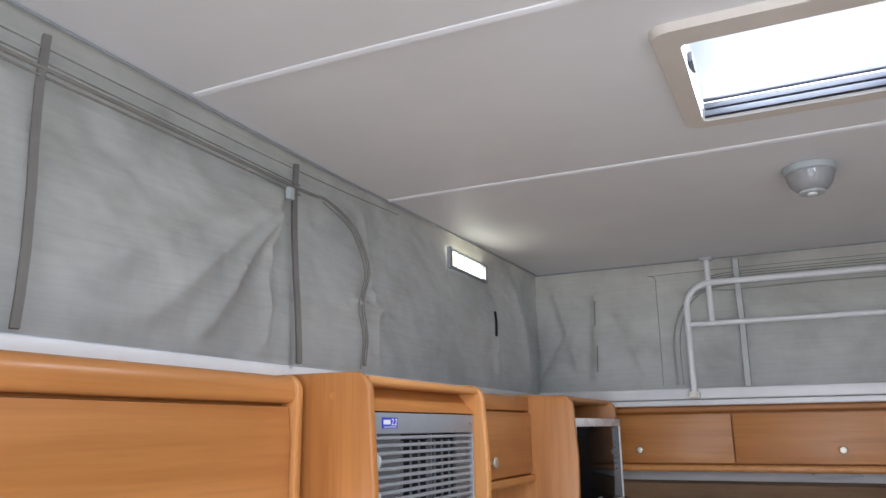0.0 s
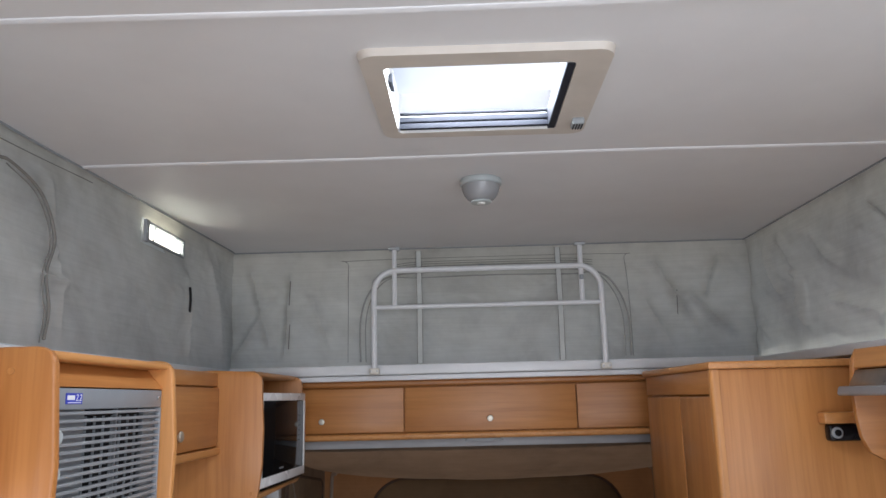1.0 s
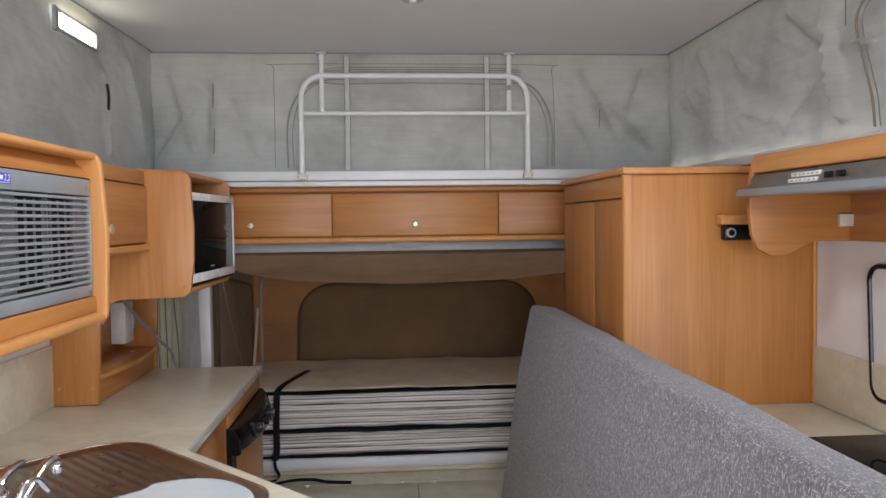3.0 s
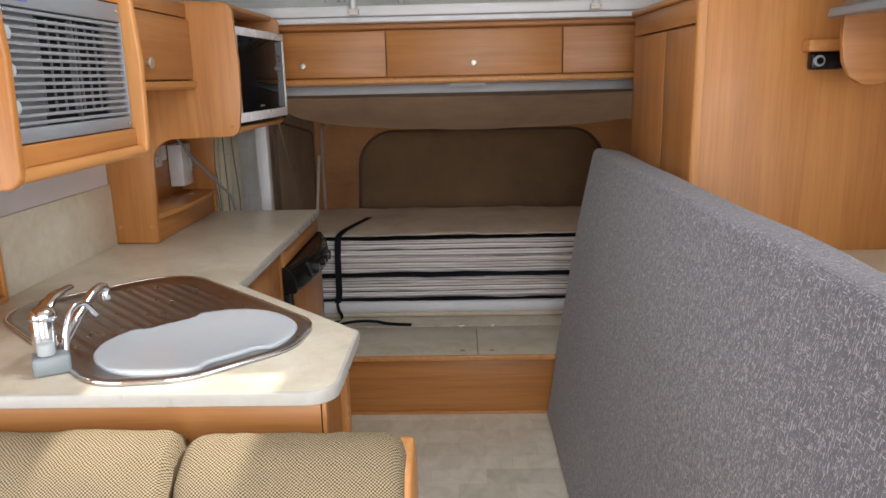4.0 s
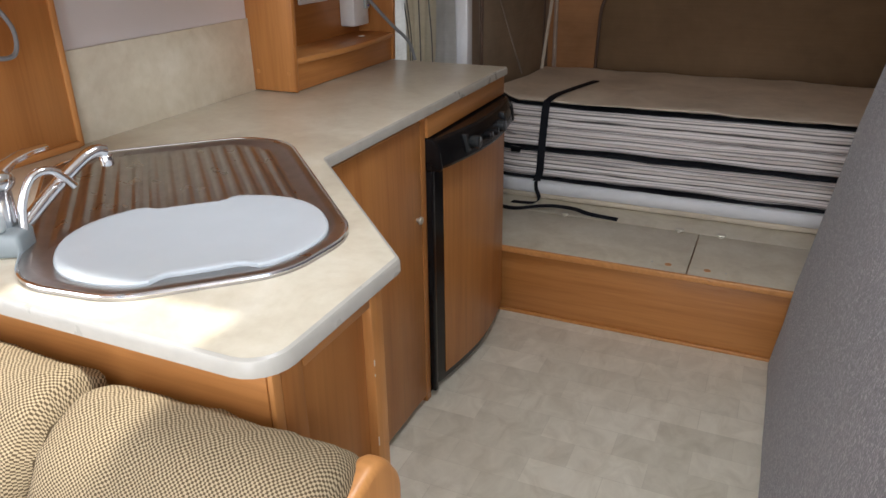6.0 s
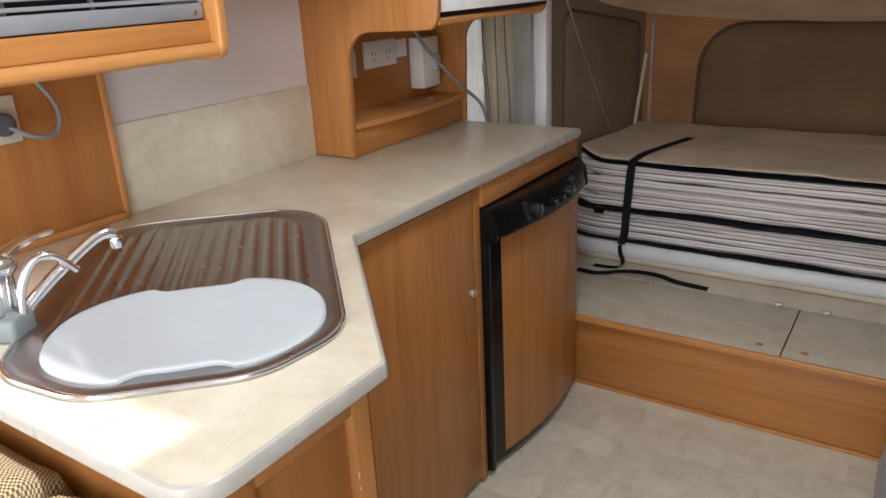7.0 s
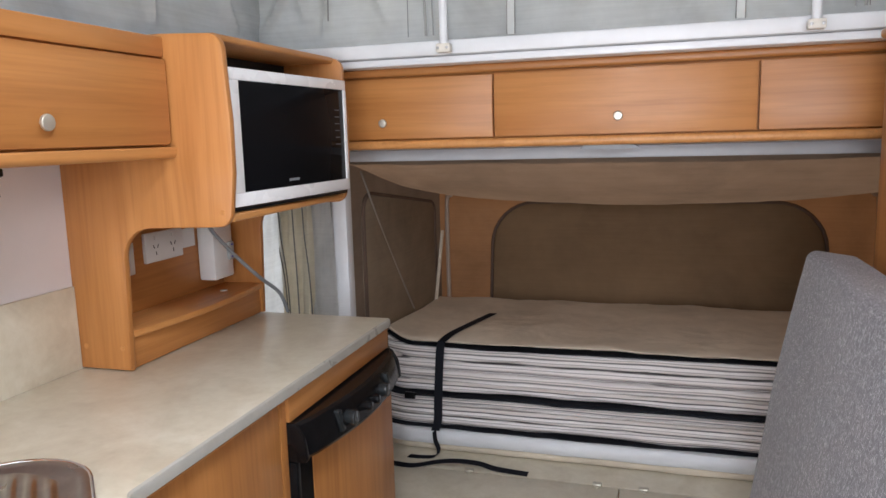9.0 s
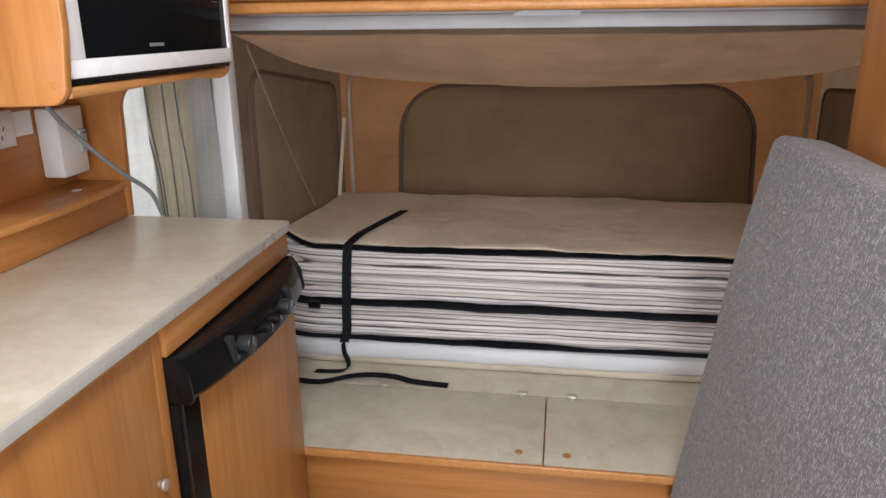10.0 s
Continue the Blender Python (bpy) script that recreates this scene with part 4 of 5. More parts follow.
part("rear_panel", bx(-0.640, -0.630, 2.364, 2.919, 1.578, 1.621, 0.001), DARK, tower, "added black board standing for the shade over the microwave")
bow = [(-0.748 + 0.024 * math.sin(math.pi * k / 12), 2.363 + 0.557 * k / 12) for k in range(13)]
part("niche_shelf", prism([(-0.878, 2.363)] + bow + [(-0.878, 2.92)], "z", 0.976, 0.993, 0.004, 2), EDGE_Y, tower)
part("niche_front", bx(-0.775, -0.757, 2.363, 2.92, 0.902, 0.976, 0.001), WOOD_Y, tower)

part("cable_hole", disc((-0.80, 2.80, 0.9936), "z", 0.011, 0.0016, 0.0005, 18), WHITE_PLASTIC, tower, "white cable hole ring")

mw = thing("microwave_oven", (-0.62, 2.645, 1.263), "white microwave oven with a black glass door", "microwave")
TURN_MW = Matrix.Translation((-0.450, 2.640, 0)) @ Matrix.Rotation(radians(-3.6), 4, "Z") @ Matrix.Translation((0.461, -2.643, 0))
part("body", bx(-0.80, -0.478, 2.39, 2.896, 1.277, 1.566, 0.006, rot=TURN_MW), MW_WHITE, mw)
bm = bx(-0.478, -0.461, 2.381, 2.901, 1.275, 1.305, 0.003, rot=TURN_MW)
bx(-0.478, -0.461, 2.381, 2.901, 1.545, 1.571, 0.003, bm=bm, rot=TURN_MW)
bx(-0.478, -0.461, 2.381, 2.418, 1.305, 1.545, 0.001, bm=bm, rot=TURN_MW)
bx(-0.478, -0.461, 2.886, 2.901, 1.305, 1.545, 0.001, bm=bm, rot=TURN_MW)
door = part("door", bm, MW_WHITE, mw, "white door frame")
part("door_glass", bx(-0.477, -0.464, 2.417, 2.887, 1.304, 1.546, 0.001, rot=TURN_MW), MW_GLASS, door, "glossy black glass")
part("logo_bar", bx(-0.4642, -0.4635, 2.60, 2.645, 1.318, 1.324, 0, rot=TURN_MW), SILVER, door)
for k in range(6):
    part("key_mark", bx(-0.4642, -0.4635, 2.838, 2.862, 1.40 + 0.018 * k, 1.402 + 0.018 * k, 0, rot=TURN_MW), FIN, door)
part("underside", bx(-0.79, -0.466, 2.386, 2.896, 1.2655, 1.2745, 0.002, rot=TURN_MW), BLACK, mw, "black base pan")
for y in (2.43, 2.85):
    part("foot", disc((-0.52, y, 1.2645), "z", 0.014, 0.003, 0.0005, 14), BLACK, mw)
    part("foot", disc((-0.75, y, 1.2645), "z", 0.014, 0.003, 0.0005, 14), BLACK, mw)


def socket(name, y0, y1, z0, z1, x, mat, label, outlets):
    s = thing(name, (x, (y0 + y1) / 2, z0), label, "socket")
    part("plate", bx(x, x + 0.011, y0, y1, z0, z1, 0.003), mat, s)
    for y in outlets:
        zc = (z0 + z1) / 2 - 0.006
        for dy, dz, sl in ((-0.008, 0.008, 0.5), (0.008, 0.008, -0.5), (0, -0.010, 0)):
            m = Matrix.Translation((x + 0.0113, y + dy, zc + dz)) @ Matrix.Rotation(sl, 4, "X")
            part("slot", bx(-0.0006, 0.0006, -0.001, 0.001, -0.005, 0.005, 0, rot=m), DARK, s)
        part("rocker", bx(x + 0.010, x + 0.015, y - 0.006, y + 0.006, z1 - 0.020, z1 - 0.008, 0.002), mat, s)
    return s


socket("power_socket", 2.49, 2.527, 1.09, 1.172, -0.8775, WHITE_PLASTIC, "white wall switch inside the niche", ())
socket("power_socket", 2.57, 2.722, 1.108, 1.186, -0.8775, WHITE_PLASTIC, "white double power socket inside the niche", (2.61, 2.68))
solo("sticker", bx(-0.8775, -0.8765, 2.73, 2.79, 1.125, 1.178, 0), WHITE_PLASTIC, "white paper label on the niche back", "sticker")
pw = thing("power_adapter", (-0.85, 2.86, 1.03), "white power adapter box with a switch", "adapter")
part("case", bx(-0.8775, -0.822, 2.80, 2.895, 1.02, 1.178, 0.006), WHITE_PLASTIC, pw)
part("switch", bx(-0.823, -0.813, 2.862, 2.890, 1.07, 1.125, 0.005), PALE_GREY, pw)
for z in (1.078, 1.113):
    part("switch_mark", bx(-0.8135, -0.8125, 2.872, 2.882, z, z + 0.005, 0), BLUE, pw)
part("cable", tube(curve([(-0.82, 2.755, 1.21), (-0.79, 2.77, 1.155), (-0.75, 2.81, 1.085), (-0.715, 2.862, 1.02), (-0.69, 2.92, 0.965), (-0.685, 2.955, 0.90)], 8), 0.0055, 8), CORD, pw, "grey power cable")

# ---- left wall linings ----
solo("wall_panel", bx(-0.893, -0.879, 1.01, 1.727, 0.9, 1.247, 0.002), WOOD_Z, "beech laminate wall panel beside the sink", "wall panel", kind="structure")
solo("trim_panel_edge", bx(-0.893, -0.874, 1.727, 1.741, 0.9, 1.247, 0.004), EDGE, "beech edging of the wall panel", "trim", kind="structure")
solo("trim_panel_foot", bx(-0.879, -0.868, 1.19, 1.727, 0.9, 0.916, 0.004), EDGE_Y, "beech beading on the counter", "trim", kind="structure")
solo("backsplash", bx(-0.894, -0.886, 1.742, 2.344, 0.9, 1.096, 0.001), LAMINATE, "cream laminate splashback", "splashback", kind="structure")
s = socket("power_socket", 1.36, 1.55, 1.105, 1.192, -0.8785, BEIGE_PLASTIC, "beige double power socket with a grey plug", (1.41, 1.455))
plug = thing("power_plug", (-0.86, 1.507, 1.14), "grey mains plug with its cord looping down", "plug")
part("plug_body", disc((-0.848, 1.507, 1.145), "x", 0.021, 0.036, 0.006, 18), FIN, plug)
part("cord", tube(curve([(-0.832, 1.512, 1.14), (-0.815, 1.545, 1.118), (-0.82, 1.59, 1.118), (-0.83, 1.605, 1.16), (-0.845, 1.585, 1.21), (-0.85, 1.55, 1.25), (-0.85, 1.54, 1.27)], 8), 0.0045, 8), CORD, plug)

# ---- kitchen counter ----
top = rounded([(XL + 0.002, 1.18), (0.012, 1.18), (0.012, 1.488), (-0.342, 1.853), (-0.342, 2.937), (XL + 0.002, 2.937)], [0, 0.05, 0.018, 0.02, 0.012, 0], 6)
wt = thing("worktop", (-0.45, 2.0, 0.880), "mottled cream laminate kitchen worktop with a cut-off corner", "worktop")
part("top", prism(top, "z", 0.875, 0.9, 0.006, 3), LAMINATE, wt)
band = bmesh.new()
rim = [Vector((*p, 0)) for p in top[:-1]]
rows = []
for k, p in enumerate(rim):
    d = (rim[min(k + 1, len(rim) - 1)] - rim[max(k - 1, 0)]).normalized()
    o = Vector((d.y, -d.x, 0))
    rows.append([band.verts.new(p + o * a + Vector((0, 0, z))) for a, z in ((-0.005, 0.8742), (0.001, 0.878), (0.001, 0.893), (-0.0015, 0.8985), (-0.006, 0.9006))])
for a, b in zip(rows, rows[1:]):
    for k in range(4):
        band.faces.new((a[k], b[k], b[k + 1], a[k + 1]))
part("edge_band", band, EDGE_BAND, wt, "pale grey-cream edge band")

base_unit = thing("sink_cabinet", (-0.45, 1.5, 0), "beech laminate sink cabinet under the worktop", "cabinet")
part("rear_panel", bx(XL + 0.004, -0.020, 1.214, 1.230, 0.002, 0.874, 0.002), WOOD_X, base_unit)
part("end_panel", bx(-0.036, -0.026, 1.276, 1.439, 0.002, 0.838, 0.001), WOOD_Z, base_unit, "set-back end panel")
part("corner_strip", bx(-0.0185, -0.010, 1.2135, 1.2305, 0.002, 0.874, 0.003), EDGE, base_unit, "rounded beech corner strip")
part("end_post", bx(-0.036, -0.012, 1.232, 1.275, 0.002, 0.874, 0.003), WOOD_Z, base_unit)
post = part("end_post", bx(-0.036, -0.012, 1.440, 1.474, 0.002, 0.874, 0.003), EDGE, base_unit)
for z, h in ((0.742, 0.010), (0.724, 0.004), (0.60, 0.016), (0.52, 0.006)):
    part("scuff", bx(-0.0125, -0.0117, 1.4405, 1.4425, z, z + h, 0), CREAM_PLASTIC, post, "pale chipped edge")
part("end_rail", bx(-0.036, -0.012, 1.276, 1.439, 0.839, 0.874, 0.002), WOOD_Y, base_unit)
part("corner_panel", prism([(-0.02, 1.475), (-0.034, 1.463), (-0.385, 1.82), (-0.372, 1.834)], "z", 0.002, 0.874), WOOD_Z, base_unit)

cup = thing("base_cupboard", (-0.6, 2.1, 0), "beech laminate base cupboard with one door", "cupboard")
part("frame_post", bx(-0.41, -0.364, 1.836, 1.868, 0.002, 0.874, 0.002), WOOD_Z, cup)
part("frame_post", bx(-0.41, -0.361, 2.321, 2.349, 0.002, 0.874, 0.002), WOOD_Z, cup)
# solid block; the shade inside the cupboard is its black colour
part("body", bx(XL + 0.004, -0.411, 1.84, 2.349, 0.002, 0.874, 0.002), DARK, cup, "solid block painted black as the shaded inside")
part("top_rail", bx(-0.41, -0.380, 1.869, 2.320, 0.846, 0.874, 0.002), WOOD_Y, cup)
part("kick_board", bx(-0.41, -0.392, 1.869, 2.320, 0.002, 0.05, 0.002), PIPING, cup, "dark shadow-gap kick board")
d = part("door", bx(-0.379, -0.360, 1.872, 2.3165, 0.028, 0.862, 0.003), WOOD_Z, cup)
part("door_edging", bx(-0.3785, -0.3595, 1.8705, 1.8735, 0.030, 0.860, 0.001), EDGE, d, "paler beech edging")
part("door_edging", bx(-0.3785, -0.3595, 1.876, 2.3125, 0.8605, 0.8632, 0.001), EDGE_Y, d, "paler beech edging")
knob(d, (-0.349, 2.286, 0.605), "x", 0.011)
for z in (0.72, 0.12):
    part("hinge", bx(-0.382, -0.3575, 1.864, 1.8705, z, z + 0.05, 0.002), ALU, cup)

# ---- fridge ----
fr = thing("fridge", (-0.6, 2.64, 0), "three-way fridge with beech door panel and black surround", "fridge")
part("body", bx(XL + 0.01, -0.378, 2.356, 2.934, 0.002, 0.815, 0.003), BLACK, fr)
part("top_rail", bx(-0.41, -0.354, 2.35, 2.936, 0.812, 0.874, 0.002), WOOD_Y, fr, "beech rail above the fridge")


def bowed(y0, y1, x0, bulge, z0, z1, back=-0.38, bev=0.004):
    pts = [(back, y0)] + [(x0 + bulge * math.sin(math.pi * k / 14), y0 + (y1 - y0) * k / 14) for k in range(15)] + [(back, y1)]
    return prism(pts, "z", z0, z1, bev, 2)


def console(y0, y1):
    """The control panel: bowed in plan, leaning out towards its lower edge."""
    prof = [(-0.06, 0.806), (-0.004, 0.808), (0.004, 0.803), (0.013, 0.783), (0.020, 0.755), (0.023, 0.736), (0.017, 0.727), (0.006, 0.725), (-0.06, 0.725)]
    bm = bmesh.new()
    rows = []
    for k in range(17):
        s = k / 16
        end = 0.004 * (s in (0, 1))
        bow = 0.034 * math.sin(math.pi * s)
        rows.append([bm.verts.new((-0.338 + bow + x - (end if x > -0.05 else 0), y0 + (y1 - y0) * s, z)) for x, z in prof])
    for a, b in zip(rows, rows[1:]):
        for k in range(len(prof) - 1):
            bm.faces.new((a[k], b[k], b[k + 1], a[k + 1]))
    bm.faces.new(rows[0][::-1])
    bm.faces.new(rows[-1])
    return bm


part("control_panel", console(2.362, 2.924), BLACK, fr, "black control panel")
for y in (2.350, 2.924):
    part("end_cap", prism(rounded([(-0.39, 0.722), (-0.314, 0.722), (-0.322, 0.778), (-0.343, 0.81), (-0.39, 0.81)], [0, 0.012, 0.03, 0.012, 0], 5), "y", y, y + 0.012, 0.003, 2), BLACK, fr, "black end cap")
for y, w in ((2.475, 0.02), (2.755, 0.02)):
    x = -0.33 + 0.034 * math.sin(math.pi * (y - 2.362) / 0.562)
    part("dial_cheek", prism(rounded([(x, 0.744), (x + 0.022, 0.746), (x + 0.012, 0.794), (x - 0.006, 0.797)], 0.004), "y", y, y + w, 0.003), SMOKE, fr, "smoky plastic cheek")
door = part("door", bowed(2.385, 2.934, -0.358, 0.034, 0.022, 0.720, bev=0.006), BLACK, fr, "black door frame")
part("door_panel", bowed(2.432, 2.926, -0.347, 0.028, 0.045, 0.706, back=-0.365, bev=0.001), WOOD_Z, door, "beech door panel")
part("door_grip", bx(-0.372, -0.345, 2.352, 2.372, 0.022, 0.720, 0.005), BLACK, fr, "black hinge column")
part("plinth", bx(-0.40, -0.372, 2.36, 2.93, 0.002, 0.03, 0.002), BLACK, fr)
for y, r in ((2.520, 0.018), (2.60, 0.011), (2.645, 0.011), (2.715, 0.018)):
    x = -0.330 + 0.034 * math.sin(math.pi * (y - 2.362) / 0.562)
    k = part("dial", disc((x + 0.016, y, 0.766), "x", r, 0.030, 0.004, 20), SMOKE if r > 0.015 else BLACK, fr, "smoky dial")
    part("dial_mark", bx(x + 0.0305, x + 0.0318, y - 0.001, y + 0.001, 0.767, 0.767 + r * 0.8, 0), SILVER, k)

# ---- sink with lid ----
SK = Matrix.Translation((-0.44, 1.55, 0)) @ Matrix.Rotation(radians(45), 4, "Z")
# own axes: x across the sink, y along it towards the corner of the room
sink = thing("sink", (-0.44, 1.55, 0.9), "stainless steel sink with drainer grooves and brownish reflections", "sink")
RIM = rounded([(-0.236, 0.352), (-0.222, -0.262), (-0.095, -0.362), (0.12, -0.366), (0.236, -0.27), (0.236, 0.352)], [0.13, 0.12, 0.12, 0.12, 0.12, 0.13], 9)


def grow(pts, d):
    c = Vector((0, -0.005))
    out = []
    for p in pts:
        v = Vector(p) - c
        out.append(tuple(c + v * (1 - d / v.length)))
    return out


bm = bmesh.new()
levels = [(RIM, 0.9005), (RIM, 0.906), (grow(RIM, 0.012), 0.908), (grow(RIM, 0.026), 0.906), (grow(RIM, 0.034), 0.9025)]
rows = [[bm.verts.new(SK @ Vector((*p, z))) for p in pts] for pts, z in levels]
for a, b in zip(rows, rows[1:]):
    for k in range(len(a)):
        j = (k + 1) % len(a)
        bm.faces.new((a[k], a[j], b[j], b[k]))
bm.faces.new(rows[-1])
part("rim", bm, STEEL, sink)
part("rim_bead", tube([SK @ Vector((*p, 0.9055)) for p in grow(RIM, 0.003)], 0.0036, 8, closed=True), CHROME, sink, "polished rolled edge")
# fluted drainer
bm = bmesh.new()
nx, ny = 168, 24
g = []
for i in range(nx + 1):
    u = -0.19 + 0.38 * i / nx
    row = []
    for j in range(ny + 1):
        far = 0.318 - 0.10 * max(0, (abs(u) - 0.10) / 0.10) ** 2
        near = -0.06 - 0.09 * max(0, (abs(u) - 0.10) / 0.09) ** 2
        v = near + (far - near) * j / ny
        t = (i / nx * 14) % 1
        z = 0.9029 + 0.0042 * min(1, max(0, 4.5 * (0.34 - abs(t - 0.5)))) * min(1, 9 * (1 - j / ny)) * min(1, 12 * j / ny)
        row.append(bm.verts.new(SK @ Vector((u, v, z))))
    g.append(row)
for i in range(nx):
    for j in range(ny):
        bm.faces.new((g[i][j], g[i + 1][j], g[i + 1][j + 1], g[i][j + 1]))
part("drainer", bm, STEEL, sink, "fluted steel drainer")
# bean-shaped lid
pts = []
for k in range(96):
    a = 2 * math.pi * k / 96
    u = 0.194 * math.copysign(abs(math.cos(a)) ** 0.9, math.cos(a))
    v = 0.158 * math.copysign(abs(math.sin(a)) ** 0.86, math.sin(a))
    notch = 0.024 / (1 + math.exp((abs(u) - 0.062) / 0.005))
    v -= math.copysign(notch, v)
    pts.append((u + 0.016, v - 0.182))
bm = bmesh.new()
rows = []
for s, z in ((1.0, 0.9026), (1.0, 0.9065), (0.985, 0.909), (0.93, 0.9095), (0.90, 0.9085), (0.0, 0.909)):
    rows.append([bm.verts.new(SK @ Vector((p[0] * s, (p[1] + 0.182) * s - 0.182, z))) for p in pts] if s else None)
for a, b in zip(rows[:-1], rows[1:-1]):
    for k in range(96):
        j = (k + 1) % 96
        bm.faces.new((a[k], a[j], b[j], b[k]))
bm.faces.new(rows[-2])
bm.faces.new(rows[0][::-1])
solo("chopping_board", bm, LID, "white bean-shaped plastic cover board over the sink bowl", "board")

# ---- tap ----
tap = thing("mixer_tap", (-0.525, 1.295, 0.9), "chrome mixer tap with two spouts on a grey base", "tap")
TP = Vector((-0.53, 1.30, 0.9))
bm = bx(-0.031, 0.031, -0.027, 0.027, 0, 0.036, 0.007, 3, rot=Matrix.Translation(TP + Vector((0.012, -0.014, 0))) @ Matrix.Rotation(radians(30), 4, "Z"))
part("base_block", bm, TAP_GREY, tap, "blue-grey plastic base block")
part("stem", disc(TP + Vector((-0.004, 0, 0.062)), "z", 0.021, 0.07, 0.003, 22, r2=0.020), CHROME, tap)
part("side_dial", disc(TP + Vector((0.012, -0.026, 0.048)), "z", 0.015, 0.024, 0.004, 22), PALE_GREY, tap, "pale grey dial")
bm = bmesh.new()
bmesh.ops.create_uvsphere(bm, u_segments=18, v_segments=10, radius=0.024)
bmesh.ops.transform(bm, matrix=Matrix.Translation(TP + Vector((-0.003, 0.004, 0.10))) @ Matrix.Diagonal((1, 1.05, 0.8, 1)), verts=bm.verts)
cap = part("cap", bm, CHROME, tap)
part("lever", tube(curve([TP + Vector(v) for v in ((-0.003, 0.0, 0.105), (0.0, 0.03, 0.122), (0.006, 0.06, 0.130), (0.012, 0.085, 0.132))], 4), [0.014] * 4 + [0.011] * 4 + [0.008] * 4 + [0.006], 12, flat=0.6), CHROME, cap)
sp = part("spout", tube(curve([TP + Vector(v) for v in ((0.01, 0.025, 0.032), (0.016, 0.07, 0.065), (0.024, 0.125, 0.098), (0.03, 0.152, 0.108), (0.034, 0.166, 0.104))], 6), 0.0105, 14), CHROME, tap)
part("nozzle", disc(TP + Vector((0.034, 0.166, 0.09)), "-z", 0.0105, 0.018, 0.002, 18), CHROME, sp)
part("filter_spout", tube(curve([TP + Vector(v) for v in ((0.03, 0.004, 0.03), (0.031, 0.012, 0.07), (0.036, 0.032, 0.103), (0.044, 0.06, 0.105), (0.052, 0.085, 0.075))], 7), 0.0062, 12), CHROME, tap, "slim chrome water filter spout")

# ---- bench under the bed ----
bench = thing("bed_bench", (0.3, 3.2, 0), "beech-fronted bench box with cream laminate lids", "bench")
part("front_panel", bx(-0.66, 1.24, 2.962, 2.978, 0.002, 0.258, 0.002), WOOD_X, bench)
part("body", bx(-0.66, 1.24, 2.98, 3.62, 0.002, 0.258, 0), WOOD_X, bench)
part("floor_bead", bx(-0.40, 1.20, 2.952, 2.962, 0.0, 0.012, 0.003), EDGE_Y, bench)
part("lid", bx(-0.66, 0.2805, 2.934, 3.296, 0.2585, 0.275, 0.002), LAMINATE, bench, "cream laminate lid")
part("lid", bx(0.2845, 1.20, 2.934, 3.296, 0.2585, 0.275, 0.002), LAMINATE, bench, "cream laminate lid")
part("fixed_top", bx(-0.66, 1.24, 3.299, 3.62, 0.2585, 0.275, 0.002), LAMINATE, bench)
part("lid_edge", prism(rounded([(2.925, 0.252), (2.936, 0.252), (2.936, 0.2745), (2.925, 0.2745)], [0.005, 0, 0, 0.005]), "x", -0.66, 1.24), EDGE_Y, bench)
for x in (0.212, 0.358, -0.22):
    c = part("catch", bx(x - 0.015, x + 0.015, 3.286, 3.307, 0.275, 0.285, 0.004), KNOB, bench, "nickel catch")
    part("catch_tongue", bx(x - 0.006, x + 0.006, 3.276, 3.29, 0.275, 0.279, 0.0015), KNOB, c)
for x in (0.218, 0.342):
    part("finger_hole", disc((x, 2.985, 0.2755), "z", 0.011, 0.0016, 0, 18), EDGE, bench, "bare wood finger hole")
for x, y in ((0.165, 2.99), (0.40, 2.985)):
    part("screw", disc((x, y, 0.2755), "z", 0.003, 0.001, 0, 10), SCREW, bench)
solo("bed_platform", bx(-0.66, 1.30, 3.621, 4.42, 0.2, 0.274, 0.004), WALLBOARD, "white platform board of the fold-out bed", "platform", kind="structure")


# ---- folded mattress stack ----
def plump(z):
    return 0.277 + (z - 0.277) * 1.03


def slab_layer(y0, z0, z1, seed, bulge, x0=-0.60, x1=1.16, y1=4.2, rise=0.0, left=0.03, wav=0.006):
    """A soft mattress layer with a bulging front edge; the whole stack is set back and plumped a little."""
    bm = bmesh.new()
    y0, z0, z1 = y0 + 0.04, plump(z0), plump(z1)
    nx = 70
    prof = []
    h = z1 - z0
    for k in range(9):
        a = -math.pi / 2 + math.pi * k / 8
        prof.append((y0 + bulge * (1 - math.cos(a)), z0 + h / 2 + h / 2 * math.sin(a)))
    prof += [(y0 + 0.12, z1 + rise * 0.5), (y0 + 0.28, z1 + rise * 0.95), (y0 + 0.42, z1 + rise), (y1, z1 + rise * 0.9), (y1, z0)]
    rows = []
    for i in range(nx + 1):
        s = i / nx
        x = x0 + (x1 - x0) * s
        e = max(0, 1 - (x - x0) / 0.12) ** 2
        row = []
        for k, (y, z) in enumerate(prof):
            w = wav * fold(x * 3.1, z * 30 + y * 2, seed)
            zz = z + (0.5 * w if 0 < k < len(prof) - 1 else 0) - e * rise * 0.5 * (1 if k > 8 else 0) - e * left * (1 - 0.95 * min(1.0, max(0.0, (y - y0) / 0.45)))
            row.append(bm.verts.new((x, y + w + e * 0.03, zz)))
        rows.append(row)
    for a, b in zip(rows, rows[1:]):
        for k in range(len(prof)):
            j = (k + 1) % len(prof)
            bm.faces.new((a[k], b[k], b[j], a[j]))
    bm.faces.new(rows[0])
    bm.faces.new(rows[-1][::-1])
    return bm


mat = thing("folded_mattress", (0.3, 3.8, 0.276), "folded striped mattress under a tan cover, tied with straps", "mattress")
part("base_board", slab_layer(3.395, 0.277, 0.300, 1, 0.006, left=0, wav=0.002), TAN_COVER, mat, "cream fabric edge under the stack")
part("base_board", slab_layer(3.385, 0.300, 0.352, 1.5, 0.012, left=0, wav=0.003), FOAM, mat, "white base board")
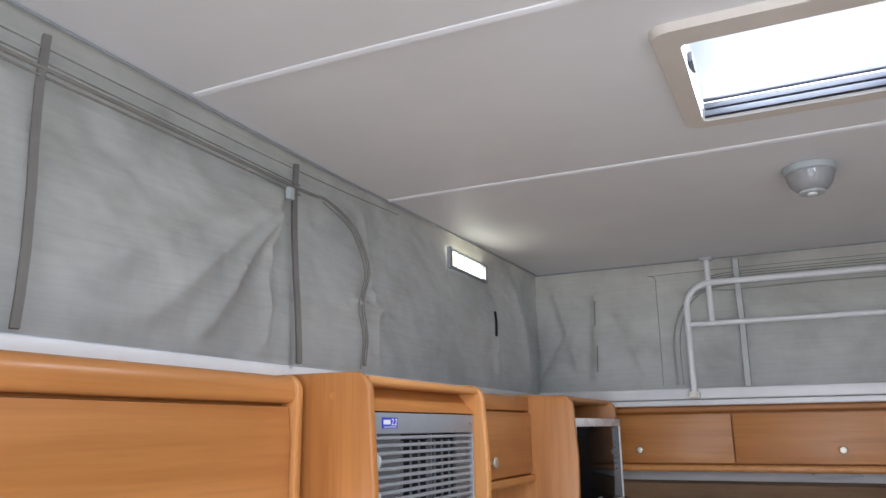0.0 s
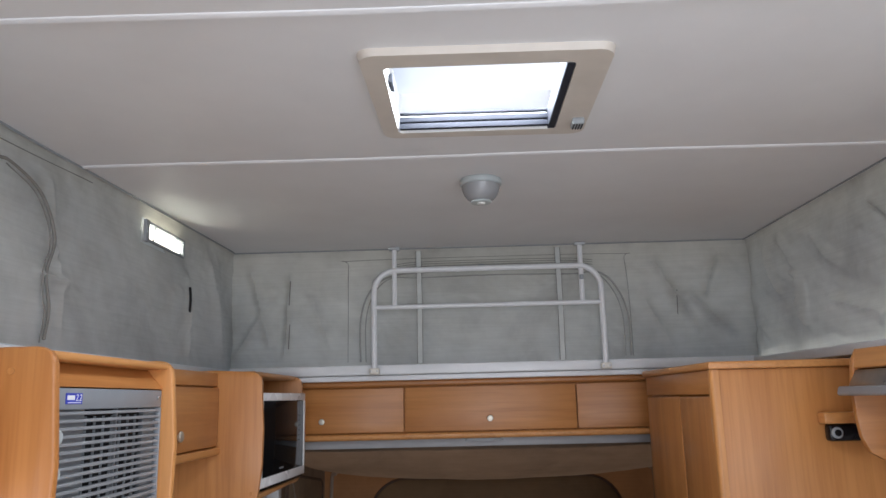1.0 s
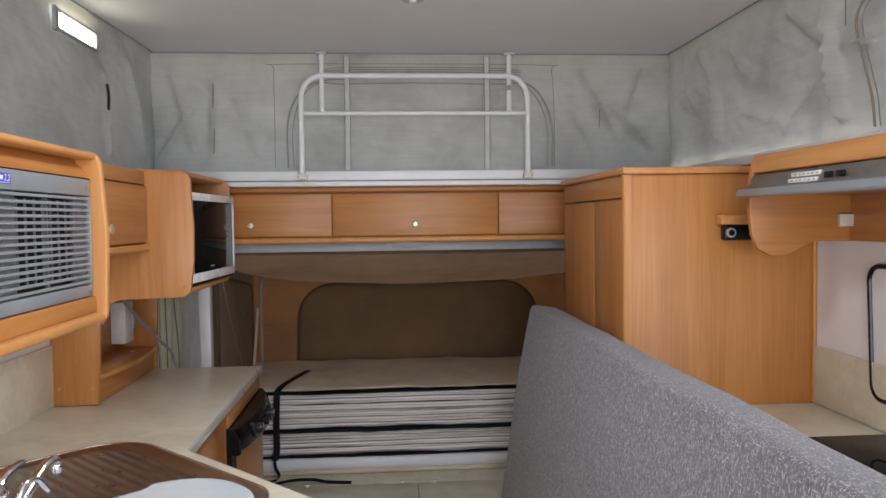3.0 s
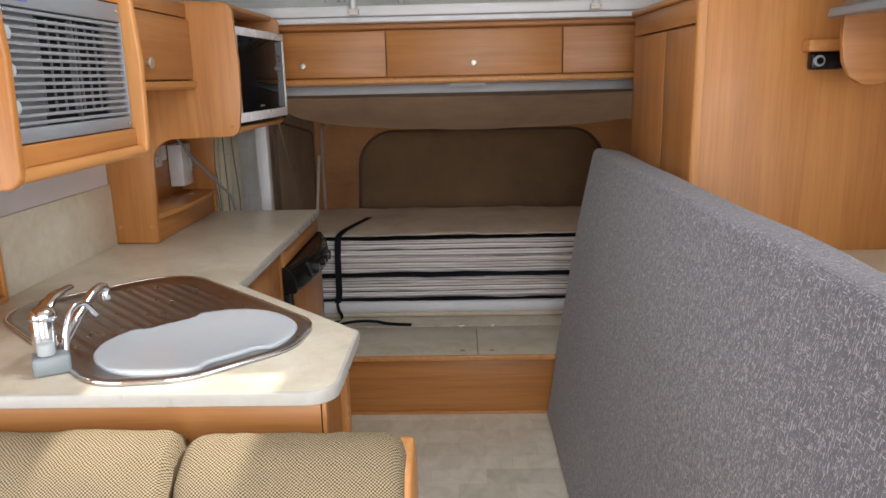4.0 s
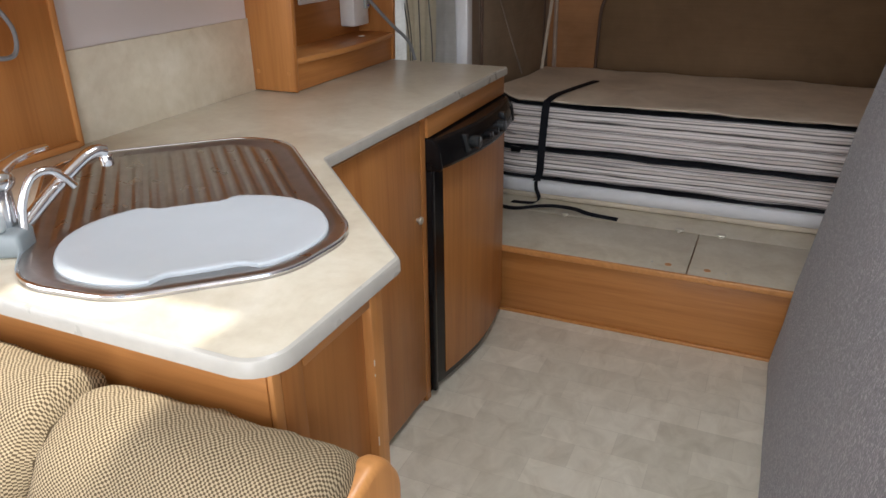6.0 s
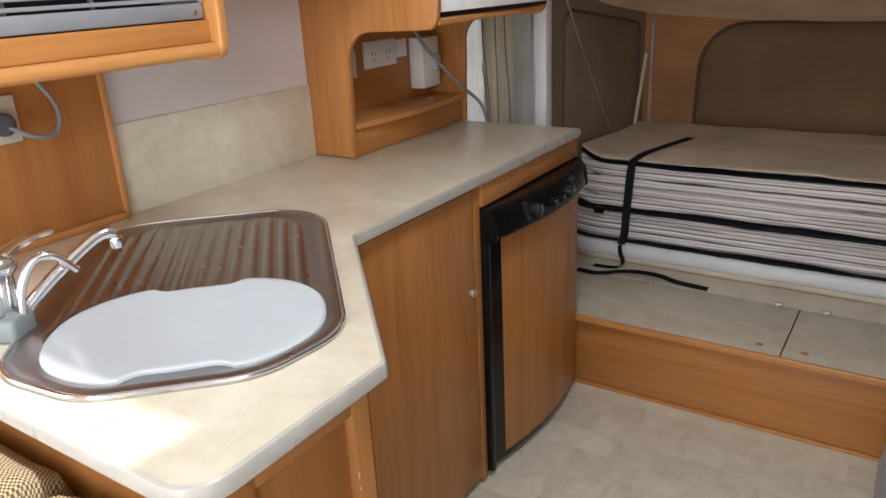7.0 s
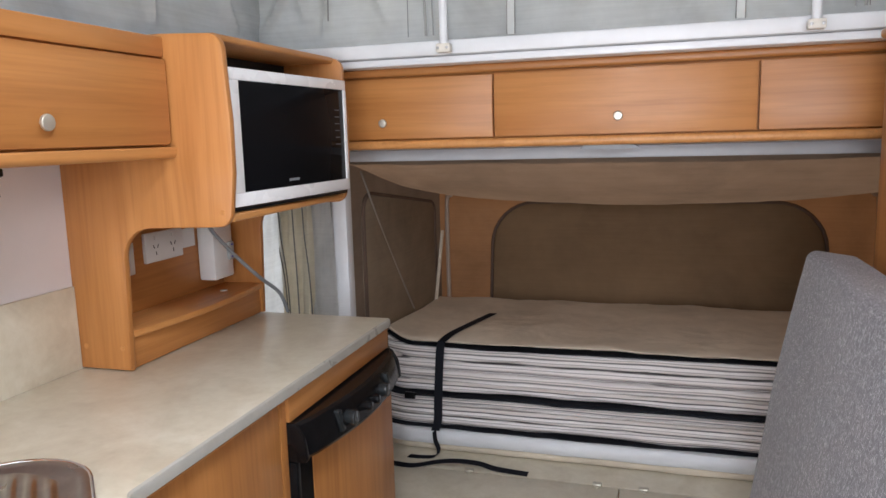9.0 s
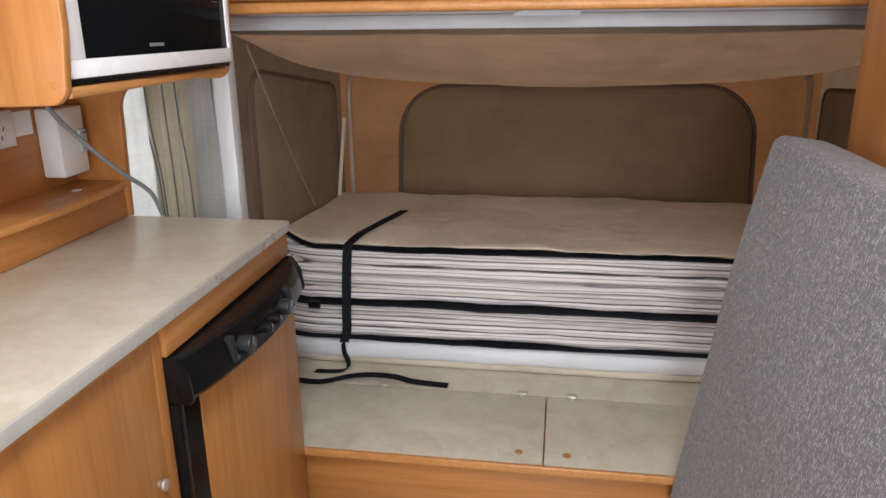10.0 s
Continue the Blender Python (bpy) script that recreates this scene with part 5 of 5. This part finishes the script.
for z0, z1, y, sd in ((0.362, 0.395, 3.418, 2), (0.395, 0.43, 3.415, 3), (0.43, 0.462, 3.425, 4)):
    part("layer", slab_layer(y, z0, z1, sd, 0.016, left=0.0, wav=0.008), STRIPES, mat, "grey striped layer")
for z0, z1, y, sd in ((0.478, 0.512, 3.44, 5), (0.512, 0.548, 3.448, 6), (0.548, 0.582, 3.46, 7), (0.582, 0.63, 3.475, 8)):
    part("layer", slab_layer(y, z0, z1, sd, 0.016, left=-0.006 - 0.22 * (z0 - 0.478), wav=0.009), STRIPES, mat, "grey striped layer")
part("piping", slab_layer(3.402, 0.3535, 0.3605, 9, 0.006, left=0, wav=0.008), WEBBING, mat, "black piping")
part("piping", slab_layer(3.418, 0.464, 0.475, 10, 0.008, left=0.0, wav=0.008), WEBBING, mat, "black piping")
part("piping", slab_layer(3.474, 0.632, 0.638, 11, 0.006, left=-0.036, wav=0.01), WEBBING, mat, "black piping")
part("cover", slab_layer(3.482, 0.638, 0.660, 12, 0.05, rise=0.004, left=-0.036, wav=0.016), TAN_COVER, mat, "tan fabric cover")

strap = thing("mattress_strap", (-0.37, 3.45, 0.45), "black webbing strap tied round the mattress stack", "strap")
part("loop", ribbon(curve([(x, y + 0.04, plump(z)) for x, y, z in [(-0.27, 3.86, 0.670), (-0.30, 3.74, 0.671), (-0.33, 3.62, 0.671), (-0.352, 3.535, 0.669), (-0.366, 3.482, 0.660), (-0.374, 3.458, 0.642), (-0.376, 3.435, 0.54), (-0.372, 3.405, 0.45), (-0.372, 3.396, 0.39), (-0.378, 3.378, 0.355)]], 6), 0.030, 0.003, (1, 0.15, 0)), WEBBING, strap)
part("tail", ribbon(curve([(x, y + 0.032, z) for x, y, z in [(-0.378, 3.376, 0.36), (-0.372, 3.366, 0.33), (-0.355, 3.352, 0.30), (-0.365, 3.335, 0.284), (-0.41, 3.325, 0.281), (-0.46, 3.325, 0.28)]], 6), 0.018, 0.0025, (0.5, 0.9, 0.3)), WEBBING, strap)
part("loose_end", ribbon(curve([(-0.50, 3.29, 0.279), (-0.42, 3.286, 0.280), (-0.34, 3.312, 0.290), (-0.27, 3.318, 0.298), (-0.19, 3.318, 0.297), (-0.13, 3.315, 0.286), (-0.02, 3.315, 0.279)], 7), 0.022, 0.0025, (0.1, 1, 0.25)), WEBBING, strap)
part("buckle", bx(-0.50, -0.46, 3.438, 3.452, 0.463, 0.487, 0.003), BLACK, strap)

# ---- tent end round the bed ----
YT = 4.32


def tuck(seed, deep):
    return lambda s, t: deep * fold(s * 4, t * 4, seed) * math.sin(math.pi * s) ** 0.5


solo("tent_wall_end", sheet((-0.63, YT, 0.27), (1.9, 0, 0), (0, 0, 1.0), 60, 30, tuck(21, 0.012)), TENT, "tan canvas end wall of the fold-out bed", "tent wall", kind="structure")
solo("tent_wall_left", sheet((-0.64, 3.33, 0.27), (0.02, YT - 3.33, 0), (0, 0, 1.06), 40, 30, tuck(22, 0.012)), TENT_TOP, "tan canvas side wall of the fold-out bed", "tent wall", kind="structure")
solo("tent_wall_right", sheet((1.26, YT, 0.27), (0.0, 3.33 - YT, 0), (0, 0, 1.06), 40, 30, tuck(23, 0.012)), TENT_TOP, "tan canvas side wall of the fold-out bed", "tent wall", kind="structure")


def sag(s, t):
    return -(0.12 * math.sin(math.pi * s) ** 0.35 * math.sin(math.pi * min(1, t * 1.0)) ** 0.8 + 0.006 * fold(s * 5, t * 4, 31))


solo("tent_ceiling", sheet((-0.64, 3.30, 1.338), (1.9, 0, 0), (0, YT - 3.30, -0.145), 60, 30, sag), TENT_TOP, "sagging taupe canvas over the fold-out bed", "tent ceiling", kind="structure")


def flap(name, pts3, seed, label, cloth=FLAP):
    """A padded window flap with its dark bound edge; pts3 gives the outline on the wall and its way inwards."""
    outline, way, mapper = pts3
    t = thing(name, mapper(outline[0]), label, "window flap", kind="structure")
    bm = bmesh.new()
    c = sum((Vector(p) for p in outline), Vector((0, 0))) / len(outline)
    w = Vector(way)
    rows = []
    for s, d in ((1.0, 0.002), (0.985, 0.012), (0.9, 0.016), (0.7, 0.018), (0.4, 0.02)):
        rows.append([bm.verts.new(mapper(c + (Vector(p) - c) * s) + w * (d + 0.004 * fold(p[0] * 5 * s, p[1] * 5 * s, seed))) for p in outline])
    for a, b in zip(rows, rows[1:]):
        for k in range(len(a)):
            j = (k + 1) % len(a)
            bm.faces.new((a[k], a[j], b[j], b[k]))
    bm.faces.new(rows[-1])
    part("panel", bm, cloth, t)
    part("binding", tube([mapper(p) + w * 0.012 for p in outline], 0.0075, 6, closed=True), PIPING, t, "dark bound zip edge")


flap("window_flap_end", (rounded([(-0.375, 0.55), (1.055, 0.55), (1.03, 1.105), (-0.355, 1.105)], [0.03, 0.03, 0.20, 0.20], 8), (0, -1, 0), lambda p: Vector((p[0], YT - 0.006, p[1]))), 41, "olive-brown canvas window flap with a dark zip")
# side flaps use the paler cloth with side light painted in
flap("window_flap_left", (rounded([(3.40, 0.62), (4.22, 0.62), (4.22, 1.115), (3.40, 1.225)], [0.03, 0.03, 0.05, 0.07], 8), (1, 0, 0), lambda p: Vector((-0.628, p[0], p[1]))), 42, "canvas side window flap, coloured paler taupe for the light on it", FLAP_SIDE_LIT)
flap("window_flap_right", (rounded([(3.40, 0.62), (4.2, 0.62), (4.2, 1.10), (3.40, 1.16)], [0.03, 0.03, 0.05, 0.07], 8), (-1, 0, 0), lambda p: Vector((1.25, p[0], p[1]))), 43, "canvas side window flap, coloured paler taupe for the light on it", FLAP_SIDE_LIT)
for x in (-0.575, 1.215):
    solo("tent_pole", tube(curve([(x, YT - 0.03, 0.62), (x, YT - 0.03, 1.09), (x + (0.02 if x < 0 else -0.02), YT - 0.035, 1.14), (x + (0.05 if x < 0 else -0.05), YT - 0.04, 1.165)], 6), 0.010, 10), plain("taupe_pole_sleeve", (0.40, 0.32, 0.25), 0.6), "taupe tent pole in the bed corner", "tent pole", "tent poles")
solo("elastic_line", tube(curve([(-0.60, 3.36, 1.30), (-0.61, 3.6, 1.02), (-0.60, 3.86, 0.70)], 6), 0.004, 6), CORD_TAUPE, "taupe elastic cord across the side canvas", "cord")
solo("tent_strut", tube([(-0.60, 4.16, 0.66), (-0.585, 4.24, 0.98)], 0.008, 8), TAN_COVER, "pale tent strut beside the bed", "tent strut")

# ---- curtain at the end of the counter ----
cur = thing("curtain", (-0.84, 3.1, 0.5), "cream curtain with white lining bunched at the window", "curtain")


def drape(y0, y1, x0, slope, deep, waves, seed):
    bm = bmesh.new()
    ny, nz = 60, 16
    g = []
    for i in range(ny + 1):
        s = i / ny
        row = []
        for j in range(nz + 1):
            t = j / nz
            x = x0 + slope * s + deep * math.sin(s * waves * 6.28 + 0.6 * math.sin(t * 3) + seed) + 0.3 * deep * math.sin(s * waves * 15 + seed)
            row.append(bm.verts.new((x, y0 + (y1 - y0) * s + 0.008 * math.sin(t * 5 + s * 4 + seed), 0.5 + 0.9 * t)))
        g.append(row)
    for i in range(ny):
        for j in range(nz):
            bm.faces.new((g[i][j], g[i + 1][j], g[i + 1][j + 1], g[i][j + 1]))
    bmesh.ops.solidify(bm, geom=bm.faces[:], thickness=0.002)
    return bm


def across(bm):
    """Turns a drape from the side wall onto the front wall: along y becomes along x."""
    for v in bm.verts:
        v.co = Vector((v.co.y - 3.9, 3.265 - (v.co.x + 0.85), v.co.z))
    return bm


part("lining", drape(2.952, 3.262, -0.868, 0.012, 0.004, 3, 0), WHITE_CLOTH, cur, "white curtain lining")
part("cloth", across(drape(3.036, 3.165, -0.835, 0.0, 0.010, 2.6, 1)), CREAM_CLOTH, cur, "cream curtain folds")
part("lining", across(drape(3.152, 3.232, -0.838, 0.0, 0.004, 1.5, 2)), WHITE_CLOTH, cur, "white curtain lining")
for x, slant in ((-0.870, 0.026), (-0.855, 0.02), (-0.803, 0.004), (-0.764, 0.014)):
    part("fold_cord", tube(curve([(x + slant, 3.232, 0.55), (x + slant, 3.233, 0.9), (x, 3.232, 1.12), (x - 0.004, 3.234, 1.39)], 5), 0.0026, 6), STRAP_GREY, cur, "dark cord along the curtain edge")
part("hem", tube([(-0.676, 3.268, 0.55), (-0.678, 3.268, 1.37)], 0.0032, 6), ZIP, cur)
solo("curtain_rail", tube([(-0.85, 2.945, 1.405), (-0.85, 3.235, 1.405), (-0.70, 3.24, 1.405)], 0.006, 8), WHITE, "white curtain rail", "curtain rail", kind="structure")

# ---- wardrobe ----
wd = thing("wardrobe", (1.17, 2.5, 0), "beech laminate wardrobe with two narrow doors", "wardrobe")
part("body", bx(0.892, XR - 0.003, 2.15, 2.898, 0.002, 1.60, 0.002), WOOD_Z, wd)
part("side_panel", bx(0.878, XR - 0.003, 2.13, 2.149, 0.002, 1.60, 0.003), WOOD_Z, wd)
part("corner_post", prism(rounded([(0.866, 2.127), (0.89, 2.127), (0.89, 2.15), (0.866, 2.15)], [0.012, 0, 0, 0.002]), "z", 0.002, 1.60), EDGE, wd)
for y0, y1 in ((2.155, 2.468), (2.473, 2.895)):
    d = part("door", bx(0.872, 0.891, y0, y1, 0.06, 1.527, 0.006, 3), WOOD_Z, wd)
part("head_rail", bx(0.873, 0.891, 2.152, 2.895, 1.532, 1.60, 0.002), WOOD_Y, wd)
part("top_board", prism(rounded([(0.86, 1.601), (XR - 0.003, 1.601), (XR - 0.003, 1.622), (0.86, 1.622)], [0.008, 0, 0, 0.008]), "y", 2.118, 2.90, 0.003), EDGE_Y, wd)
for z in (1.40, 0.4):
    part("hinge", bx(0.868, 0.874, 2.148, 2.157, z, z + 0.07, 0.001), ALU, wd)
solo("trim_wardrobe_edge", bx(XR - 0.012, XR - 0.001, 2.118, 2.13, 0.9, 1.638, 0.002), EDGE, "dark beech bead where the wardrobe meets the wall", "trim", kind="structure")
dev = thing("wall_switch", (1.20, 2.11, 1.41), "black switch unit on the wardrobe side", "switch")
part("block", bx(1.148, 1.26, 2.085, 2.129, 1.447, 1.477, 0.004), EDGE_Y, dev, "small beech shelf block")
part("case", bx(1.162, 1.25, 2.095, 2.129, 1.40, 1.446, 0.008), BLACK, dev)
part("button", disc((1.180, 2.092, 1.423), "-y", 0.015, 0.008, 0.002, 20), GREY, dev)
part("button_face", disc((1.180, 2.087, 1.423), "-y", 0.009, 0.004, 0.001, 18), BLACK, dev)

# ---- cooking side ----
st = thing("stove_cabinet", (1.2, 1.6, 0), "beech laminate stove cabinet against the side wall", "cabinet")
part("body", bx(1.03, XR - 0.003, 1.0, 2.126, 0.002, 0.867, 0.003), WOOD_Y, st)
ws = thing("worktop", (1.2, 1.5, 0.862), "cream laminate worktop beside the wardrobe", "worktop")
part("top", prism(rounded([(1.0, 0.98), (XR - 0.003, 0.98), (XR - 0.003, 2.127), (1.0, 2.127)], [0.03, 0, 0, 0]), "z", 0.868, 0.898, 0.006, 3), LAMINATE, ws)
hob = thing("hob", (1.24, 1.5, 0.9), "black glass-topped hob set in the worktop", "hob")
part("lid", bx(1.04, 1.43, 1.2, 1.74, 0.8985, 0.915, 0.006, 3), MW_GLASS, hob)
part("hinge", bx(1.41, 1.44, 1.28, 1.34, 0.898, 0.925, 0.003), BLACK, hob)
solo("backsplash_right", bx(XR - 0.009, XR - 0.001, 1.0, 2.127, 0.9, 1.075, 0.001), LAMINATE, "cream laminate splashback", "splashback", kind="structure")

ho = thing("overhead_hood_cabinet", (1.3, 1.5, 1.36), "beech laminate overhead cabinet with a shaped end panel", "cabinet")
END = [(XR - 0.003, 1.40), (1.345, 1.40), (1.31, 1.385), (1.287, 1.372), (1.25, 1.36), (1.215, 1.362), (1.18, 1.382), (1.163, 1.42), (1.156, 1.47), (1.155, 1.55), (1.163, 1.61), (1.178, 1.638), (XR - 0.003, 1.638)]
part("end_panel", prism(END, "y", 1.932, 1.95, 0.004, 2), WOOD_X, ho)
part("top_rail", prism(rounded([(1.162, 1.588), (1.19, 1.588), (1.19, 1.638), (1.175, 1.638)], [0.006, 0, 0, 0.008]), "y", 1.0, 1.932), EDGE_Y, ho)
part("top_board", bx(1.19, XR - 0.003, 1.0, 1.932, 1.622, 1.637, 0.002), WOOD_Y, ho)
part("rear_board", bx(XR - 0.02, XR - 0.003, 1.0, 1.932, 1.40, 1.622, 0.002), WOOD_Y, ho)
part("pad", bx(XR - 0.06, XR - 0.02, 1.915, 1.932, 1.44, 1.475, 0.002), TAN_COVER, ho, "small tan stick-on pad")
hd = thing("range_hood", (1.3, 1.5, 1.52), "grey metal range hood with two buttons", "range hood")
part("body", prism(rounded([(1.135, 1.532), (1.44, 1.527), (1.44, 1.585), (1.165, 1.585)], [0.01, 0.003, 0.003, 0.006]), "y", 1.05, 1.93, 0.003), STEEL, hd)
part("front_lip", prism(rounded([(1.118, 1.522), (1.15, 1.522), (1.15, 1.545), (1.125, 1.545)], 0.006), "y", 1.05, 1.945, 0.002), SILVER, hd)
for z in (1.551, 1.566):
    plate = part("label_strip", bx(1.1445 + (z - 1.551) * 0.55, 1.1635, 1.60, 1.72, z, z + 0.010, 0.001), WHITE_PLASTIC, hd, "white label strip")
    for k in range(6):
        part("label_mark", bx(1.1440 + (z - 1.551) * 0.55, 1.150 + (z - 1.551) * 0.55, 1.606 + 0.018 * k, 1.614 + 0.018 * k + 0.003 * (k % 2), z + 0.0035, z + 0.0065, 0), GREY, plate)
for y in (1.50, 1.545):
    part("button", bx(1.145, 1.152, y, y + 0.028, 1.556, 1.57, 0.002), BLACK, hd)
part("light_lens", bx(1.25, 1.33, 1.3, 1.45, 1.518, 1.528, 0.003), LENS, hd)
win = thing("window_1", (XR, 1.5, 0.95), "framed side window with a dark rubber seal", "window", kind="structure")
out = rounded([(1.15, 0.98), (1.85, 0.98), (1.87, 1.335), (1.15, 1.335)], 0.04, 6)
part("window_seal", tube([(XR - 0.006, *p) for p in out], 0.007, 8, closed=True), BLACK, win)
bm = prism(out, "x", XR - 0.004, XR - 0.001)
part("window_blind", bm, WALLBOARD, win)

# ---- big seat cushion leaning across the walkway ----
cz, depth_c = 1.135, 0.118
lean = math.atan2(0.165, 1.10)
CU = Matrix.Translation((0.572, 1.87, 0.004)) @ Matrix.Rotation(radians(0.4), 4, "Z") @ Matrix.Rotation(lean, 4, "Y")
bm = bmesh.new()
bmesh.ops.create_cube(bm, size=1)
bmesh.ops.transform(bm, matrix=Matrix.Translation((0.5 * depth_c, 0, 0.5 * cz)) @ Matrix.Diagonal((depth_c, 2.1, cz, 1)), verts=bm.verts)
bmesh.ops.bevel(bm, geom=bm.edges[:], offset=0.022, segments=4, profile=0.5, affect="EDGES")
bmesh.ops.subdivide_edges(bm, edges=[e for e in bm.edges if e.calc_length() > 0.3], cuts=14, use_grid_fill=True)
for v in bm.verts:
    v.co.x += 0.006 * fold(v.co.y * 2, v.co.z * 2, 51) - (0.01 * (1 - (2 * v.co.z / cz - 1) ** 2) if v.co.x < 0.01 else 0)
    v.co.z += 0.006 * fold(v.co.y * 3, 0.3, 53) * (v.co.z > 0.5)
bmesh.ops.transform(bm, matrix=CU, verts=bm.verts)
cu = thing("seat_cushion", (0.62, 1.87, 0), "long grey flecked foam cushion standing on its edge", "cushion")
part("cover", bm, FLECK, cu, smooth=60)
for x in (0.012, depth_c - 0.012):
    pts = [(x - 0.004, -1.032, 0.02), (x - 0.004, -1.04, cz - 0.03), (x - 0.002, -1.02, cz - 0.008), (x, 1.02, cz - 0.008), (x, 1.042, cz - 0.03), (x, 1.042, 0.02)]
    part("seam", tube([CU @ Vector(p) for p in pts], 0.0035, 6), FLECK, cu)
blob = bmesh.new()
bmesh.ops.create_uvsphere(blob, u_segments=10, v_segments=6, radius=0.012)
bmesh.ops.transform(blob, matrix=CU @ Matrix.Translation((-0.006, -0.66, 0.835)) @ Matrix.Diagonal((0.08, 0.8, 1.3, 1)), verts=blob.verts)
part("stain", blob, plain("dark_stain", (0.07, 0.05, 0.05), 0.9), cu, "small dark brown stain")

# ---- dinette sofa ----
sofa = thing("sofa", (-0.4, 0.8, 0), "dinette sofa in woven beige fabric with bolster backrest", "sofa")


def bolster(x0, x1, seed, zc=0.758):
    """A plump roll with gathered ends."""
    bm = bmesh.new()
    uv = bm.loops.layers.uv.new("UVMap")
    n, m = 44, 36
    rows = []
    for i in range(n + 1):
        s = i / n
        e = min(s, 1 - s) * (x1 - x0)
        r = 0.092 * (1 - 0.35 * math.exp(-e / 0.010)) * (1 + 0.02 * fold(s * 4, 0.3, seed))
        row = []
        for k in range(m):
            a = 2 * math.pi * k / m
            w = 1 + 0.035 * fold(s * 6, math.cos(a) * 2, seed + 1) + 0.11 * math.exp(-e / 0.035) * fold(math.cos(a) * 5, math.sin(a) * 5, seed)
            sq = 1 + 0.10 * math.cos(2 * (a - 0.9))
            row.append(bm.verts.new((x0 + (x1 - x0) * s, 1.113 + r * w * sq * math.cos(a), zc + r * w * sq * math.sin(a))))
        rows.append(row)
    for i in range(n):
        for k in range(m):
            j = (k + 1) % m
            f = bm.faces.new((rows[i][k], rows[i + 1][k], rows[i + 1][j], rows[i][j]))
            for l, (ii, kk) in zip(f.loops, ((i, k), (i + 1, k), (i + 1, k + 1), (i, k + 1))):
                l[uv].uv = (x0 + (x1 - x0) * ii / n, 0.58 * kk / m)
    bm.faces.new(rows[0][::-1])
    bm.faces.new(rows[-1])
    return bm


def with_uv(bm):
    uv = bm.loops.layers.uv.new("UVMap")
    for f in bm.faces:
        nrm = f.normal
        for l in f.loops:
            c = l.vert.co
            l[uv].uv = (c.x + c.y * (abs(nrm.x) > 0.7), c.z + c.y * (abs(nrm.z) > 0.7))
    return bm


part("bolster", bolster(-0.229, 0.131, 61, 0.750), WEAVE, sofa, "plump woven bolster")
part("bolster", bolster(-0.86, -0.232, 62), WEAVE, sofa, "plump woven bolster")
b2 = bx(-0.86, 0.088, 0.90, 1.06, 0.40, 0.735, 0.03, 4)
bmesh.ops.transform(b2, matrix=Matrix.Translation((0, 1.0, 0.4)) @ Matrix.Rotation(radians(-6), 4, "X") @ Matrix.Translation((0, -1.0, -0.4)), verts=b2.verts)
part("backrest", with_uv(b2), DARK_WEAVE, sofa, "darker woven back cushion")
part("seat", with_uv(bx(-0.86, 0.085, 0.35, 0.98, 0.32, 0.45, 0.03, 4)), DARK_WEAVE, sofa, "darker woven seat cushion")
part("base_box", bx(XL + 0.004, 0.09, 0.36, 1.2, 0.002, 0.32, 0.004), WOOD_X, sofa)
armp = rounded([(0.36, 0.002), (1.195, 0.002), (1.232, 0.765), (1.195, 0.822), (1.09, 0.80), (0.98, 0.6), (0.85, 0.5), (0.36, 0.48)], [0.01, 0.01, 0.05, 0.04, 0.05, 0.1, 0.1, 0.05], 6)
part("arm_panel", prism(armp, "x", 0.112, 0.142, 0.010, 4), EDGE, sofa, "rounded beech end panel")
